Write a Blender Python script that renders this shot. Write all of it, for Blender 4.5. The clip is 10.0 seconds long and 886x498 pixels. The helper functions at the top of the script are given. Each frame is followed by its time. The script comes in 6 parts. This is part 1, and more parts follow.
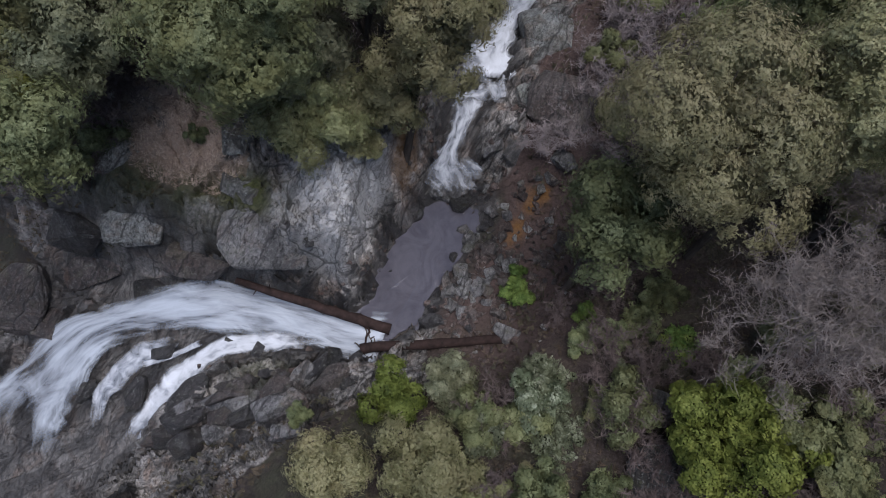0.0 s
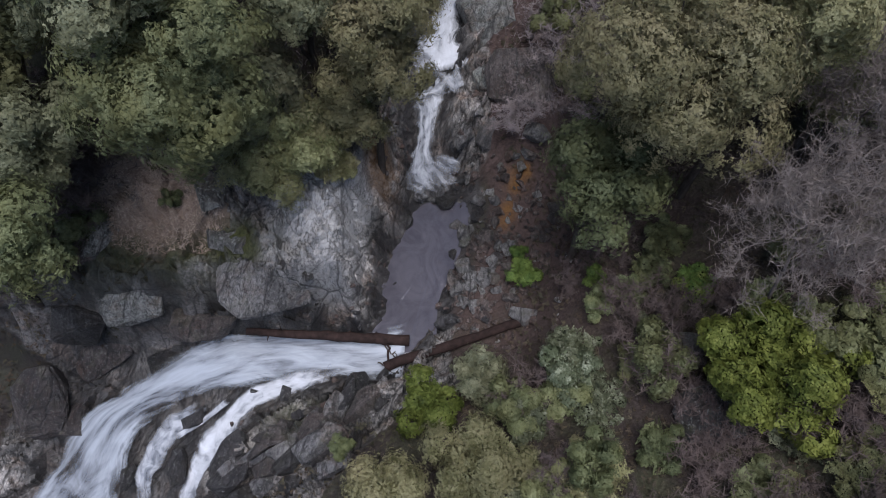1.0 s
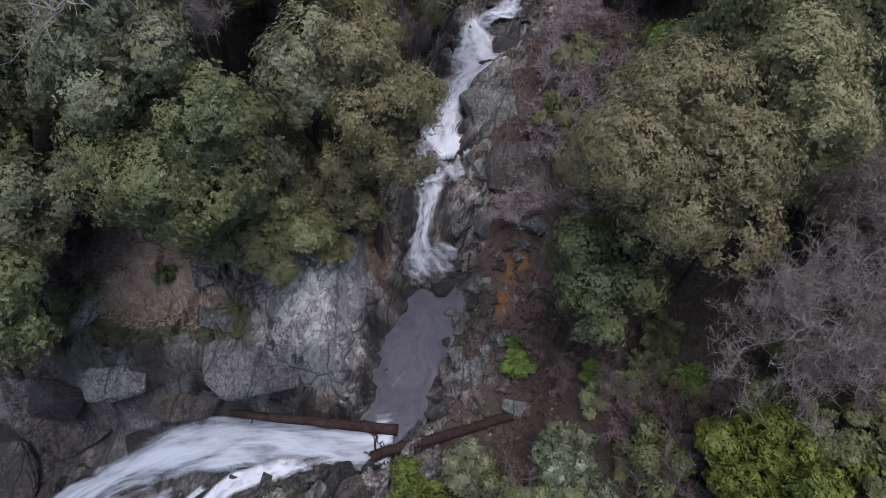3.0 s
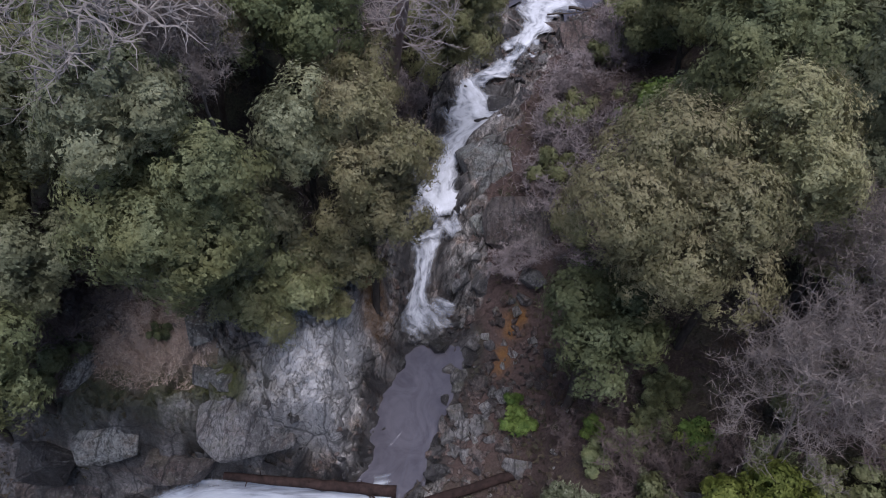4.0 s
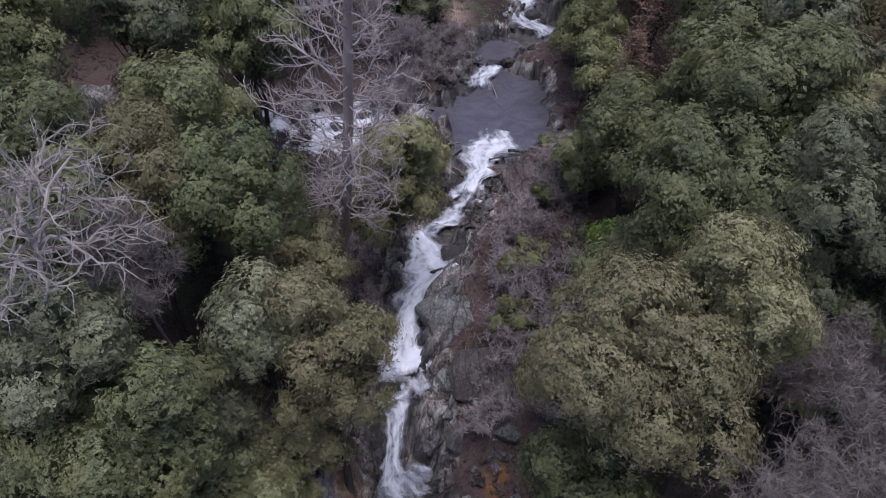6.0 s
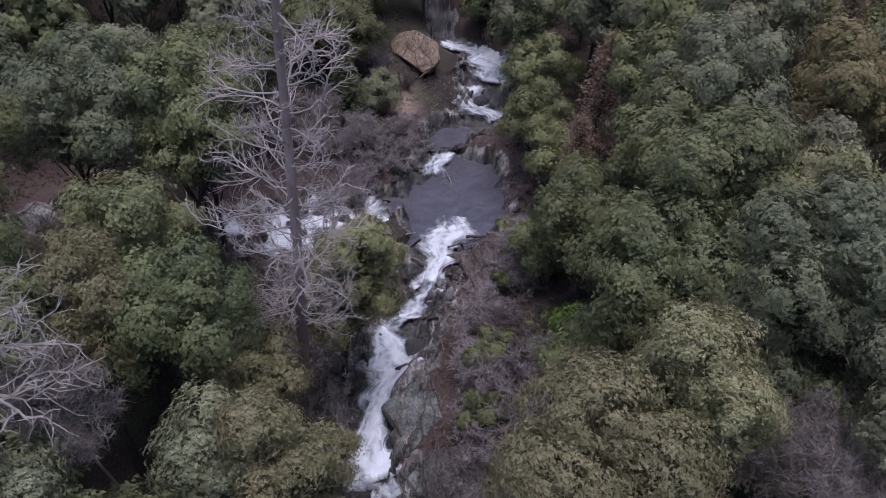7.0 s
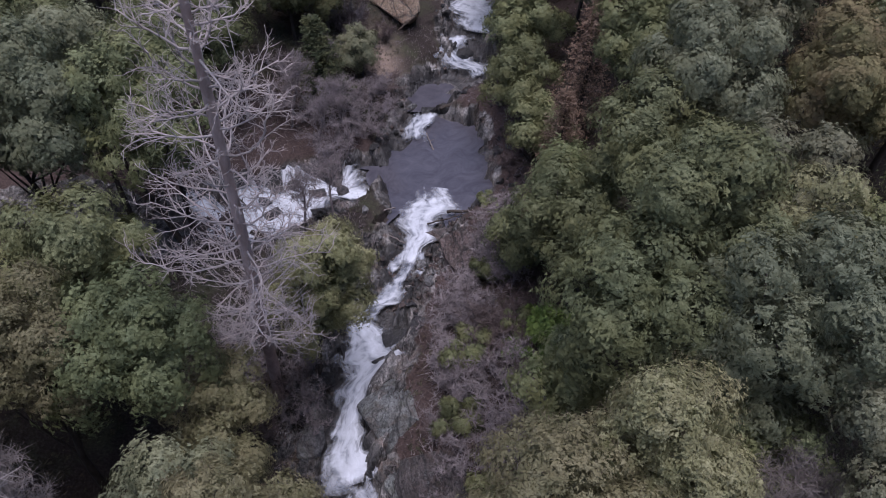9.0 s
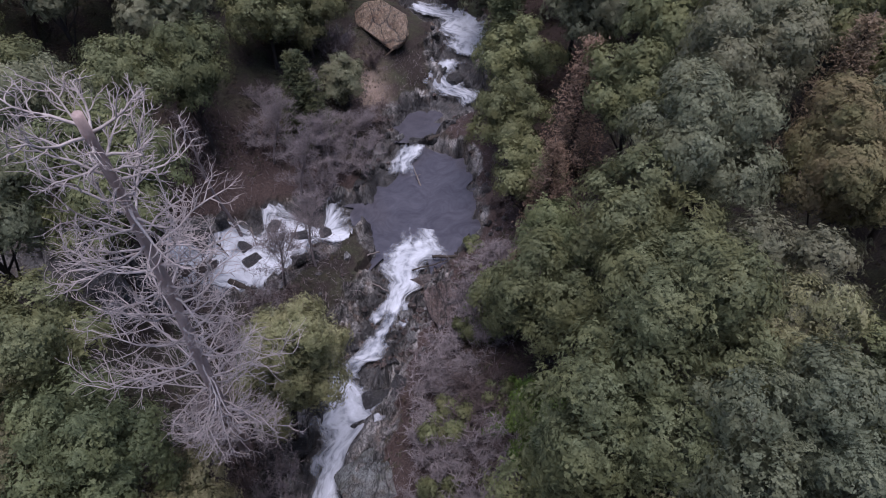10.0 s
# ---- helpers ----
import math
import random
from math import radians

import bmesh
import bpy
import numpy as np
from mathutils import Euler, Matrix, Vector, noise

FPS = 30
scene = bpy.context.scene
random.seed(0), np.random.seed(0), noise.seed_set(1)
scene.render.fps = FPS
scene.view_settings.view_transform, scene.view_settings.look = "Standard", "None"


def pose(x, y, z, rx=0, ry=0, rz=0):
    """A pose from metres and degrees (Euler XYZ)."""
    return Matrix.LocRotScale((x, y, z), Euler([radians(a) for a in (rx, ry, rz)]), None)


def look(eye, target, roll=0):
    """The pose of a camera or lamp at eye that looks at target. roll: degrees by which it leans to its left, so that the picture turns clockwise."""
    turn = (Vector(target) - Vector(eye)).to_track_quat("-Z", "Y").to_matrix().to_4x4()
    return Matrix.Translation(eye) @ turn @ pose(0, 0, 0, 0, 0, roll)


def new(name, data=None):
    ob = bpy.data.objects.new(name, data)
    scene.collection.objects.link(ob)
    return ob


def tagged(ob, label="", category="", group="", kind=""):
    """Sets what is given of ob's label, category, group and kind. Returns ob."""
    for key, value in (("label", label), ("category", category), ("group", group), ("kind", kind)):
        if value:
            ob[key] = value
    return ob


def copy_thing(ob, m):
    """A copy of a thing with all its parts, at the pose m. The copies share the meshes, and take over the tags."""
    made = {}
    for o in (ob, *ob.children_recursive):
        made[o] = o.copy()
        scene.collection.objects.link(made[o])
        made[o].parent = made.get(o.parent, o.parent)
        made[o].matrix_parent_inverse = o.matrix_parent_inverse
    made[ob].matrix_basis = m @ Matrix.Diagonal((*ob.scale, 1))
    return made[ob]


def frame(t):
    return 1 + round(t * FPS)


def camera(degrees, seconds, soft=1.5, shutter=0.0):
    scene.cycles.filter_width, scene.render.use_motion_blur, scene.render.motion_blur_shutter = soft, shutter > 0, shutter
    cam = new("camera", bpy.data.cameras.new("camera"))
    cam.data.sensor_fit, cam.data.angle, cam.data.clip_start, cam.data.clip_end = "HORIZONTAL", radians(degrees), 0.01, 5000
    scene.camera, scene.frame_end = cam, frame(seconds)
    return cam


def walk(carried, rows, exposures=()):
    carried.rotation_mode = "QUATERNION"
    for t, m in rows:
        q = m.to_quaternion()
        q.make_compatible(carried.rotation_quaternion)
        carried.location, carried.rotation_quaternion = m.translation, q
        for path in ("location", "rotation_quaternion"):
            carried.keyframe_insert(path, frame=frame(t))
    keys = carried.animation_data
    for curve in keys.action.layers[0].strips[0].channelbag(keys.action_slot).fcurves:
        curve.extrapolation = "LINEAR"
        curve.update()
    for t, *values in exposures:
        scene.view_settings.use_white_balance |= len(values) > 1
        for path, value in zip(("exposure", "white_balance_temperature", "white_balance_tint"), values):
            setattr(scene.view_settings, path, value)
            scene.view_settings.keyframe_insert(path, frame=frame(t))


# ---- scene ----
cam = camera(64.4, 10.0, soft=1.0)
METRES, EYE, TILT, LEAN, TURN = 20.0, 52.0, -64.345, -8.701, 21.202
ROWS = [
    (0.0, 0.0, 0.0, 0.0, 0.0, 0.0, -0.0),
    (0.5, -0.0003, 0.0069, -0.0012, -0.08, 0.01, 8.04),
    (1.0, -0.0005, 0.0133, -0.0021, -0.2, 0.0, 14.34),
    (1.5, -0.0007, 0.0154, -0.0023, -0.25, 1.1, 13.41),
    (2.0, -0.0007, 0.0182, -0.0027, -0.4, 2.78, 12.59),
    (2.5, -0.0008, 0.0263, -0.0033, -0.52, 4.86, 11.9),
    (4.0, 0.0014, 0.0397, -0.0071, -0.77, 11.61, 12.48),
    (4.5, 0.0009, 0.0283, -0.0077, -0.91, 13.97, 15.52),
    (5.0, -0.0016, 0.0177, -0.0084, -1.12, 16.26, 19.09),
    (5.5, 0.0126, 0.0146, 0.0263, -1.24, 18.63, 18.8),
    (6.0, 0.0711, 0.0118, 0.1214, -1.28, 21.13, 19.59),
    (7.5, 0.1602, 0.0058, 0.1874, -1.85, 28.24, 25.64),
    (8.0, 0.184, -0.0003, 0.2131, -1.85, 24.6, 25.49),
    (8.5, 0.25, -0.0006, 0.2999, -1.68, 20.23, 25.37),
    (9.0, 0.3632, 0.0041, 0.4477, -1.6, 20.36, 25.25),
    (9.5, 0.4759, 0.0013, 0.5875, -1.56, 20.51, 25.17),
    (10.0, 0.5741, 0.0027, 0.715, -1.56, 18.99, 25.09),
]
walk(cam, [(t, pose(0, 0, EYE, TILT, LEAN, TURN) @ pose(METRES * x, METRES * y, METRES * z, 90 + pitch, roll, yaw)) for t, x, y, z, yaw, pitch, roll in ROWS],
     exposures=[(0.0, 0.0, 6020, 13), (3.0, 0.06, 5980, 16), (5.5, 0.08, 5840, 21), (7.5, 0.0, 5800, 23), (10.0, -0.05, 5830, 23)])

# ---- sky and sun: an overcast late afternoon ----
world = bpy.data.worlds.new("overcast_sky")
scene.world = world
world.use_nodes = True
wn = world.node_tree
sky = wn.nodes.new("ShaderNodeTexSky")
sky.sky_type, sky.sun_disc = "NISHITA", False
sky.sun_elevation, sky.sun_rotation = radians(55), radians(200)
sky.air_density, sky.dust_density, sky.ozone_density = 1.2, 0.6, 3.0
wn.links.new(sky.outputs["Color"], wn.nodes["Background"].inputs["Color"])
wn.nodes["Background"].inputs["Strength"].default_value = 0.1
sun_data = bpy.data.lights.new("sun", "SUN")
sun_data.energy, sun_data.angle, sun_data.color = 4.1, radians(42), (1.0, 0.965, 0.93)
sun = new("sun", sun_data)
sun.matrix_basis = look((0, 0, 200), (-8, 22, 50))

# ---- materials ----


def material(name, rough=0.8, spec=0.3):
    m = bpy.data.materials.new(name)
    m.use_nodes = True
    nt = m.node_tree
    b = nt.nodes["Principled BSDF"]
    b.inputs["Roughness"].default_value = rough
    b.inputs["Specular IOR Level"].default_value = spec
    return m, nt, b


def ramp(nt, fac, stops):
    r = nt.nodes.new("ShaderNodeValToRGB")
    e = r.color_ramp.elements
    while len(e) < len(stops):
        e.new(0.5)
    for el, (p, c) in zip(e, stops):
        el.position, el.color = p, (*c, 1) if len(c) == 3 else c
    nt.links.new(fac, r.inputs["Fac"])
    return r.outputs["Color"]


def noise_tex(nt, scale, detail=6, rough=0.6, vec=None, distort=0.0):
    n = nt.nodes.new("ShaderNodeTexNoise")
    n.inputs["Scale"].default_value, n.inputs["Detail"].default_value = scale, detail
    n.inputs["Roughness"].default_value, n.inputs["Distortion"].default_value = rough, distort
    if vec is not None:
        nt.links.new(vec, n.inputs["Vector"])
    return n.outputs["Fac"]


def mix(nt, fac, a, b, how="MIX"):
    n = nt.nodes.new("ShaderNodeMix")
    n.data_type, n.blend_type = "RGBA", how
    for sock, v in ((n.inputs[0], fac), (n.inputs[6], a), (n.inputs[7], b)):
        if isinstance(v, (int, float)):
            sock.default_value = v
        elif isinstance(v, tuple):
            sock.default_value = (*v, 1)
        else:
            nt.links.new(v, sock)
    return n.outputs[2]


def calc(nt, op, a, b=0.0, clamp=False):
    n = nt.nodes.new("ShaderNodeMath")
    n.operation, n.use_clamp = op, clamp
    for sock, v in ((n.inputs[0], a), (n.inputs[1], b)):
        if isinstance(v, (int, float)):
            sock.default_value = v
        else:
            nt.links.new(v, sock)
    return n.outputs[0]


def attr(nt, name):
    n = nt.nodes.new("ShaderNodeAttribute")
    n.attribute_name = name
    return n.outputs["Fac"]


def position(nt):
    return nt.nodes.new("ShaderNodeNewGeometry").outputs["Position"]


def object_coords(nt):
    return nt.nodes.new("ShaderNodeTexCoord").outputs["Object"]


def bump(nt, b, height, strength=0.5, dist=0.1):
    n = nt.nodes.new("ShaderNodeBump")
    n.inputs["Strength"].default_value, n.inputs["Distance"].default_value = strength, dist
    nt.links.new(height, n.inputs["Height"])
    nt.links.new(n.outputs["Normal"], b.inputs["Normal"])


def stretch(nt, vec, sx, sy, sz, rz=0.0):
    n = nt.nodes.new("ShaderNodeMapping")
    n.inputs["Scale"].default_value = (sx, sy, sz)
    n.inputs["Rotation"].default_value = (0, 0, radians(rz))
    nt.links.new(vec, n.inputs["Vector"])
    return n.outputs["Vector"]


def foliage(name, dark, mid, light, tint=None, fine=15.0):
    """Sprigs cut into small leaves: each leaf its own shade, each tree its own cast, and patches of paler growth in the crown."""
    m, nt, b = material(name, 0.7, 0.2)
    geo = nt.nodes.new("ShaderNodeNewGeometry")
    inf = nt.nodes.new("ShaderNodeObjectInfo")
    local = object_coords(nt)
    speck = noise_tex(nt, 1.3, 5, 0.6, local, 0.3)
    cell = nt.nodes.new("ShaderNodeTexVoronoi")
    cell.inputs["Scale"].default_value = fine
    nt.links.new(local, cell.inputs["Vector"])
    each = nt.nodes.new("ShaderNodeSeparateColor")
    nt.links.new(cell.outputs["Color"], each.inputs["Color"])
    shade = calc(nt, "ADD", calc(nt, "MULTIPLY", geo.outputs["Random Per Island"], 0.12), calc(nt, "MULTIPLY", each.outputs[0], 0.3))
    shade = calc(nt, "ADD", shade, calc(nt, "MULTIPLY", ramp(nt, speck, [(0.38, (0, 0, 0)), (0.64, (1, 1, 1))]), 0.58))
    c = ramp(nt, shade, [(0.08, dark), (0.5, mid), (0.95, light)])
    patch = ramp(nt, noise_tex(nt, 0.4, 3, 0.5, object_coords(nt)), [(0.42, (0, 0, 0)), (0.66, (1, 1, 1))])
    c = mix(nt, calc(nt, "MULTIPLY", patch, 0.5), c, tint or light)
    hsv = nt.nodes.new("ShaderNodeHueSaturation")
    hue = nt.nodes.new("ShaderNodeMapRange")
    hue.inputs[3].default_value, hue.inputs[4].default_value = 0.46, 0.5
    nt.links.new(inf.outputs["Random"], hue.inputs[0])
    nt.links.new(hue.outputs[0], hsv.inputs["Hue"])
    val = nt.nodes.new("ShaderNodeMapRange")
    val.inputs[3].default_value, val.inputs[4].default_value = 0.72, 1.2
    nt.links.new(calc(nt, "FRACT", calc(nt, "MULTIPLY", inf.outputs["Random"], 7.31)), val.inputs[0])
    nt.links.new(val.outputs[0], hsv.inputs["Value"])
    hsv.inputs["Saturation"].default_value = 1.27
    nt.links.new(c, hsv.inputs["Color"])
    nt.links.new(hsv.outputs["Color"], b.inputs["Base Color"])
    tr = nt.nodes.new("ShaderNodeBsdfTranslucent")
    nt.links.new(hsv.outputs["Color"], tr.inputs["Color"])
    mx = nt.nodes.new("ShaderNodeMixShader")
    mx.inputs[0].default_value = 0.18
    nt.links.new(b.outputs[0], mx.inputs[1])
    nt.links.new(tr.outputs[0], mx.inputs[2])
    gap = nt.nodes.new("ShaderNodeBsdfTransparent")
    cut = nt.nodes.new("ShaderNodeMixShader")
    nt.links.new(calc(nt, "GREATER_THAN", cell.outputs["Distance"], 0.56), cut.inputs[0])
    nt.links.new(mx.outputs[0], cut.inputs[1])
    nt.links.new(gap.outputs[0], cut.inputs[2])
    nt.links.new(cut.outputs[0], nt.nodes["Material Output"].inputs["Surface"])
    return m


OAK = foliage("oak_leaves", (0.053, 0.061, 0.034), (0.13, 0.148, 0.088), (0.235, 0.26, 0.165), (0.225, 0.23, 0.122))
GREYOAK = foliage("grey_green_leaves", (0.066, 0.074, 0.049), (0.156, 0.168, 0.116), (0.25, 0.262, 0.188), (0.225, 0.222, 0.14))
OLIVE = foliage("olive_leaves", (0.095, 0.102, 0.056), (0.21, 0.218, 0.128), (0.31, 0.318, 0.2), (0.29, 0.282, 0.165), 15.0)
TAN = foliage("tan_twig_tips", (0.15, 0.142, 0.092), (0.23, 0.218, 0.145), (0.3, 0.285, 0.2), (0.27, 0.25, 0.165))
YELLOW = foliage("yellow_green_leaves", (0.03, 0.042, 0.014), (0.1, 0.124, 0.046), (0.185, 0.215, 0.09), (0.145, 0.163, 0.06), 9.0)
FRESH = foliage("fresh_green_leaves", (0.045, 0.075, 0.03), (0.115, 0.17, 0.068), (0.21, 0.275, 0.125), (0.175, 0.22, 0.085), 10.0)
SILVER = foliage("silver_leaves", (0.07, 0.08, 0.055), (0.115, 0.13, 0.088), (0.36, 0.38, 0.3), (0.1, 0.118, 0.07), 10.0)
NEEDLE = foliage("pine_needles", (0.04, 0.055, 0.036), (0.085, 0.105, 0.065), (0.16, 0.18, 0.11), (0.14, 0.145, 0.075))
PINEGOLD = foliage("golden_pine_needles", (0.06, 0.06, 0.032), (0.14, 0.138, 0.075), (0.24, 0.225, 0.13), (0.19, 0.15, 0.095))
BROWN = foliage("dead_brown_needles", (0.1, 0.078, 0.056), (0.22, 0.178, 0.13), (0.33, 0.272, 0.205), (0.24, 0.182, 0.128))
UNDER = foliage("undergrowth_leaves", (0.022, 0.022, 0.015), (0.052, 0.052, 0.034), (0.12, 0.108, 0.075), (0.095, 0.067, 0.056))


def bark(name, dark, light, scale=3.0):
    m, nt, b = material(name, 0.9, 0.15)
    f = noise_tex(nt, scale, 8, 0.7, stretch(nt, object_coords(nt), 1, 1, 0.25))
    inf = nt.nodes.new("ShaderNodeObjectInfo")
    c = ramp(nt, f, [(0.3, dark), (0.7, light)])
    nt.links.new(mix(nt, calc(nt, "MULTIPLY", inf.outputs["Random"], 0.3), c, dark), b.inputs["Base Color"])
    bump(nt, b, f, 0.7, 0.05)
    return m


BARK = bark("dark_bark", (0.03, 0.024, 0.02), (0.1, 0.082, 0.07))
PALE = bark("pale_bare_twigs", (0.115, 0.096, 0.086), (0.27, 0.228, 0.21), 1.2)
MAUVE = bark("mauve_bare_twigs", (0.13, 0.107, 0.106), (0.3, 0.255, 0.252), 1.2)
RUST = bark("rust_bare_twigs", (0.07, 0.052, 0.048), (0.16, 0.124, 0.115), 1.2)
SPRAWL = bark("pale_sprawling_limbs", (0.19, 0.165, 0.15), (0.4, 0.355, 0.33), 1.2)
DEADWOOD = bark("weathered_dead_pine", (0.3, 0.215, 0.19), (0.58, 0.44, 0.39), 2.0)
BOUGH = bark("bleached_dead_boughs", (0.3, 0.25, 0.23), (0.56, 0.48, 0.45), 1.5)
LOGWOOD = bark("wet_log_bark", (0.012, 0.008, 0.007), (0.05, 0.031, 0.027), 2.5)
MOSSTRUNK = bark("mossy_trunk", (0.09, 0.09, 0.02), (0.22, 0.2, 0.06), 3)


def rock_colour(nt, pos, pale, least=0.0):
    """Fractured granite: mottled grey with pale faces, brown stains, dark seams of two sizes."""
    fine = noise_tex(nt, 4.0, 12, 0.85, stretch(nt, pos, 1.4, 0.8, 1.2, 48), 0.5)
    base = ramp(nt, fine, [(0.36, (0.06, 0.06, 0.06)), (0.45, (0.4, 0.4, 0.4)), (0.54, (0.75, 0.745, 0.74)), (0.64, (1.1, 1.1, 1.1))])
    tone = mix(nt, ramp(nt, noise_tex(nt, 0.22, 8, 0.66, pos, 0.6), [(0.4, (least,) * 3), (0.6, (1, 1, 1))]), tuple(0.3 * v for v in pale), tuple(1.5 * v for v in pale))
    tone = mix(nt, ramp(nt, noise_tex(nt, 0.5, 6, 0.65, stretch(nt, pos, 1, 1, 1, 70), 1.0), [(0.5, (0, 0, 0)), (0.64, (0.7, 0.7, 0.7))]), tone, tuple(v * k for v, k in zip(pale, (0.8, 0.6, 0.48))))
    c = mix(nt, 1.0, base, tone, "MULTIPLY")
    seams = []
    for scale, width in ((0.36, 0.03), (1.0, 0.03)):
        v = nt.nodes.new("ShaderNodeTexVoronoi")
        v.feature = "DISTANCE_TO_EDGE"
        v.inputs["Scale"].default_value = scale
        d = nt.nodes.new("ShaderNodeMix")
        d.data_type = "VECTOR"
        d.inputs[0].default_value = 0.55
        nz = nt.nodes.new("ShaderNodeTexNoise")
        nz.inputs["Scale"].default_value = 0.8
        nz.inputs["Detail"].default_value = 5
        nt.links.new(pos, nz.inputs["Vector"])
        nt.links.new(stretch(nt, pos, 1.9, 0.5, 1.2, 40), d.inputs[4])
        nt.links.new(nz.outputs["Color"], d.inputs[5])
        nt.links.new(d.outputs[1], v.inputs["Vector"])
        seams.append(ramp(nt, v.outputs["Distance"], [(0.0, (0, 0, 0)), (width, (1, 1, 1))]))
    crack = mix(nt, 1.0, seams[0], mix(nt, 0.7, seams[1], (1.0, 1.0, 1.0)), "MULTIPLY")
    for scale, width, turn in ((0.3, 0.012, 35), (0.75, 0.016, 60)):
        bend = noise_tex(nt, scale, 6, 0.55, stretch(nt, pos, 1.7, 0.6, 1.0, turn), 1.2)
        crack = mix(nt, 1.0, crack, ramp(nt, calc(nt, "ABSOLUTE", calc(nt, "SUBTRACT", bend, 0.5)), [(0.0, (0.1, 0.1, 0.1)), (width, (1, 1, 1))]), "MULTIPLY")
    c = mix(nt, calc(nt, "MULTIPLY", calc(nt, "SUBTRACT", 1.0, crack), 0.8), c, (0.012, 0.0115, 0.0115))
    return c, fine, crack


def rock_material(name, warm, moss=0.35, rough=0.6, least=0.0, lichen=0.25):
    m, nt, b = material(name, rough, 0.4)
    pos = position(nt)
    c, fine, crack = rock_colour(nt, pos, warm, least)
    inf = nt.nodes.new("ShaderNodeObjectInfo")
    c = mix(nt, calc(nt, "MULTIPLY", inf.outputs["Random"], 0.45), c, (0.06, 0.056, 0.06))
    geo = nt.nodes.new("ShaderNodeNewGeometry")
    sep = nt.nodes.new("ShaderNodeSeparateXYZ")
    nt.links.new(geo.outputs["Normal"], sep.inputs[0])
    mn = ramp(nt, noise_tex(nt, 0.9, 6, 0.65, pos), [(0.52, (0, 0, 0)), (0.62, (1, 1, 1))])
    top = calc(nt, "MULTIPLY", calc(nt, "MULTIPLY", mn, sep.outputs["Z"], True), moss)
    c = mix(nt, top, c, (0.105, 0.105, 0.055))
    lich = ramp(nt, noise_tex(nt, 4.5, 8, 0.75, pos), [(0.55, (0, 0, 0)), (0.62, (1, 1, 1))])
    c = mix(nt, calc(nt, "MULTIPLY", lich, lichen), c, (0.4, 0.41, 0.38))
    nt.links.new(c, b.inputs["Base Color"])
    bump(nt, b, mix(nt, 0.25, fine, crack), 1.0, 0.3)
    return m


ROCK = rock_material("grey_granite", (0.3, 0.288, 0.282), 0.3, 0.6, 0.3)
RUSTROCK = rock_material("brown_stained_granite", (0.17, 0.125, 0.112), 0.1, 0.6, 0.2)
PALEROCK = rock_material("pale_granite", (0.29, 0.28, 0.286), 0.12, 0.6, 0.35, 0.4)
GREENROCK = rock_material("greenish_grey_granite", (0.34, 0.35, 0.335), 0.25, 0.6, 0.65)
DARKROCK = rock_material("wet_dark_granite", (0.07, 0.066, 0.066), 0.12, 0.4, 0.1)
BROWNROCK = rock_material("dark_brown_granite", (0.16, 0.132, 0.122), 0.25, 0.5, 0.15)
LICHENROCK = rock_material("lichen_covered_granite", (0.34, 0.335, 0.31), 0.45, 0.7, 0.3, 0.75)
MOSSROCK = rock_material("dark_mossy_boulder", (0.07, 0.07, 0.066), 0.7, 0.7, 0.3, 0.5)
TANROCK = rock_material("tan_cliff_rock", (0.42, 0.3, 0.2), 0.2, 0.7, 0.7)


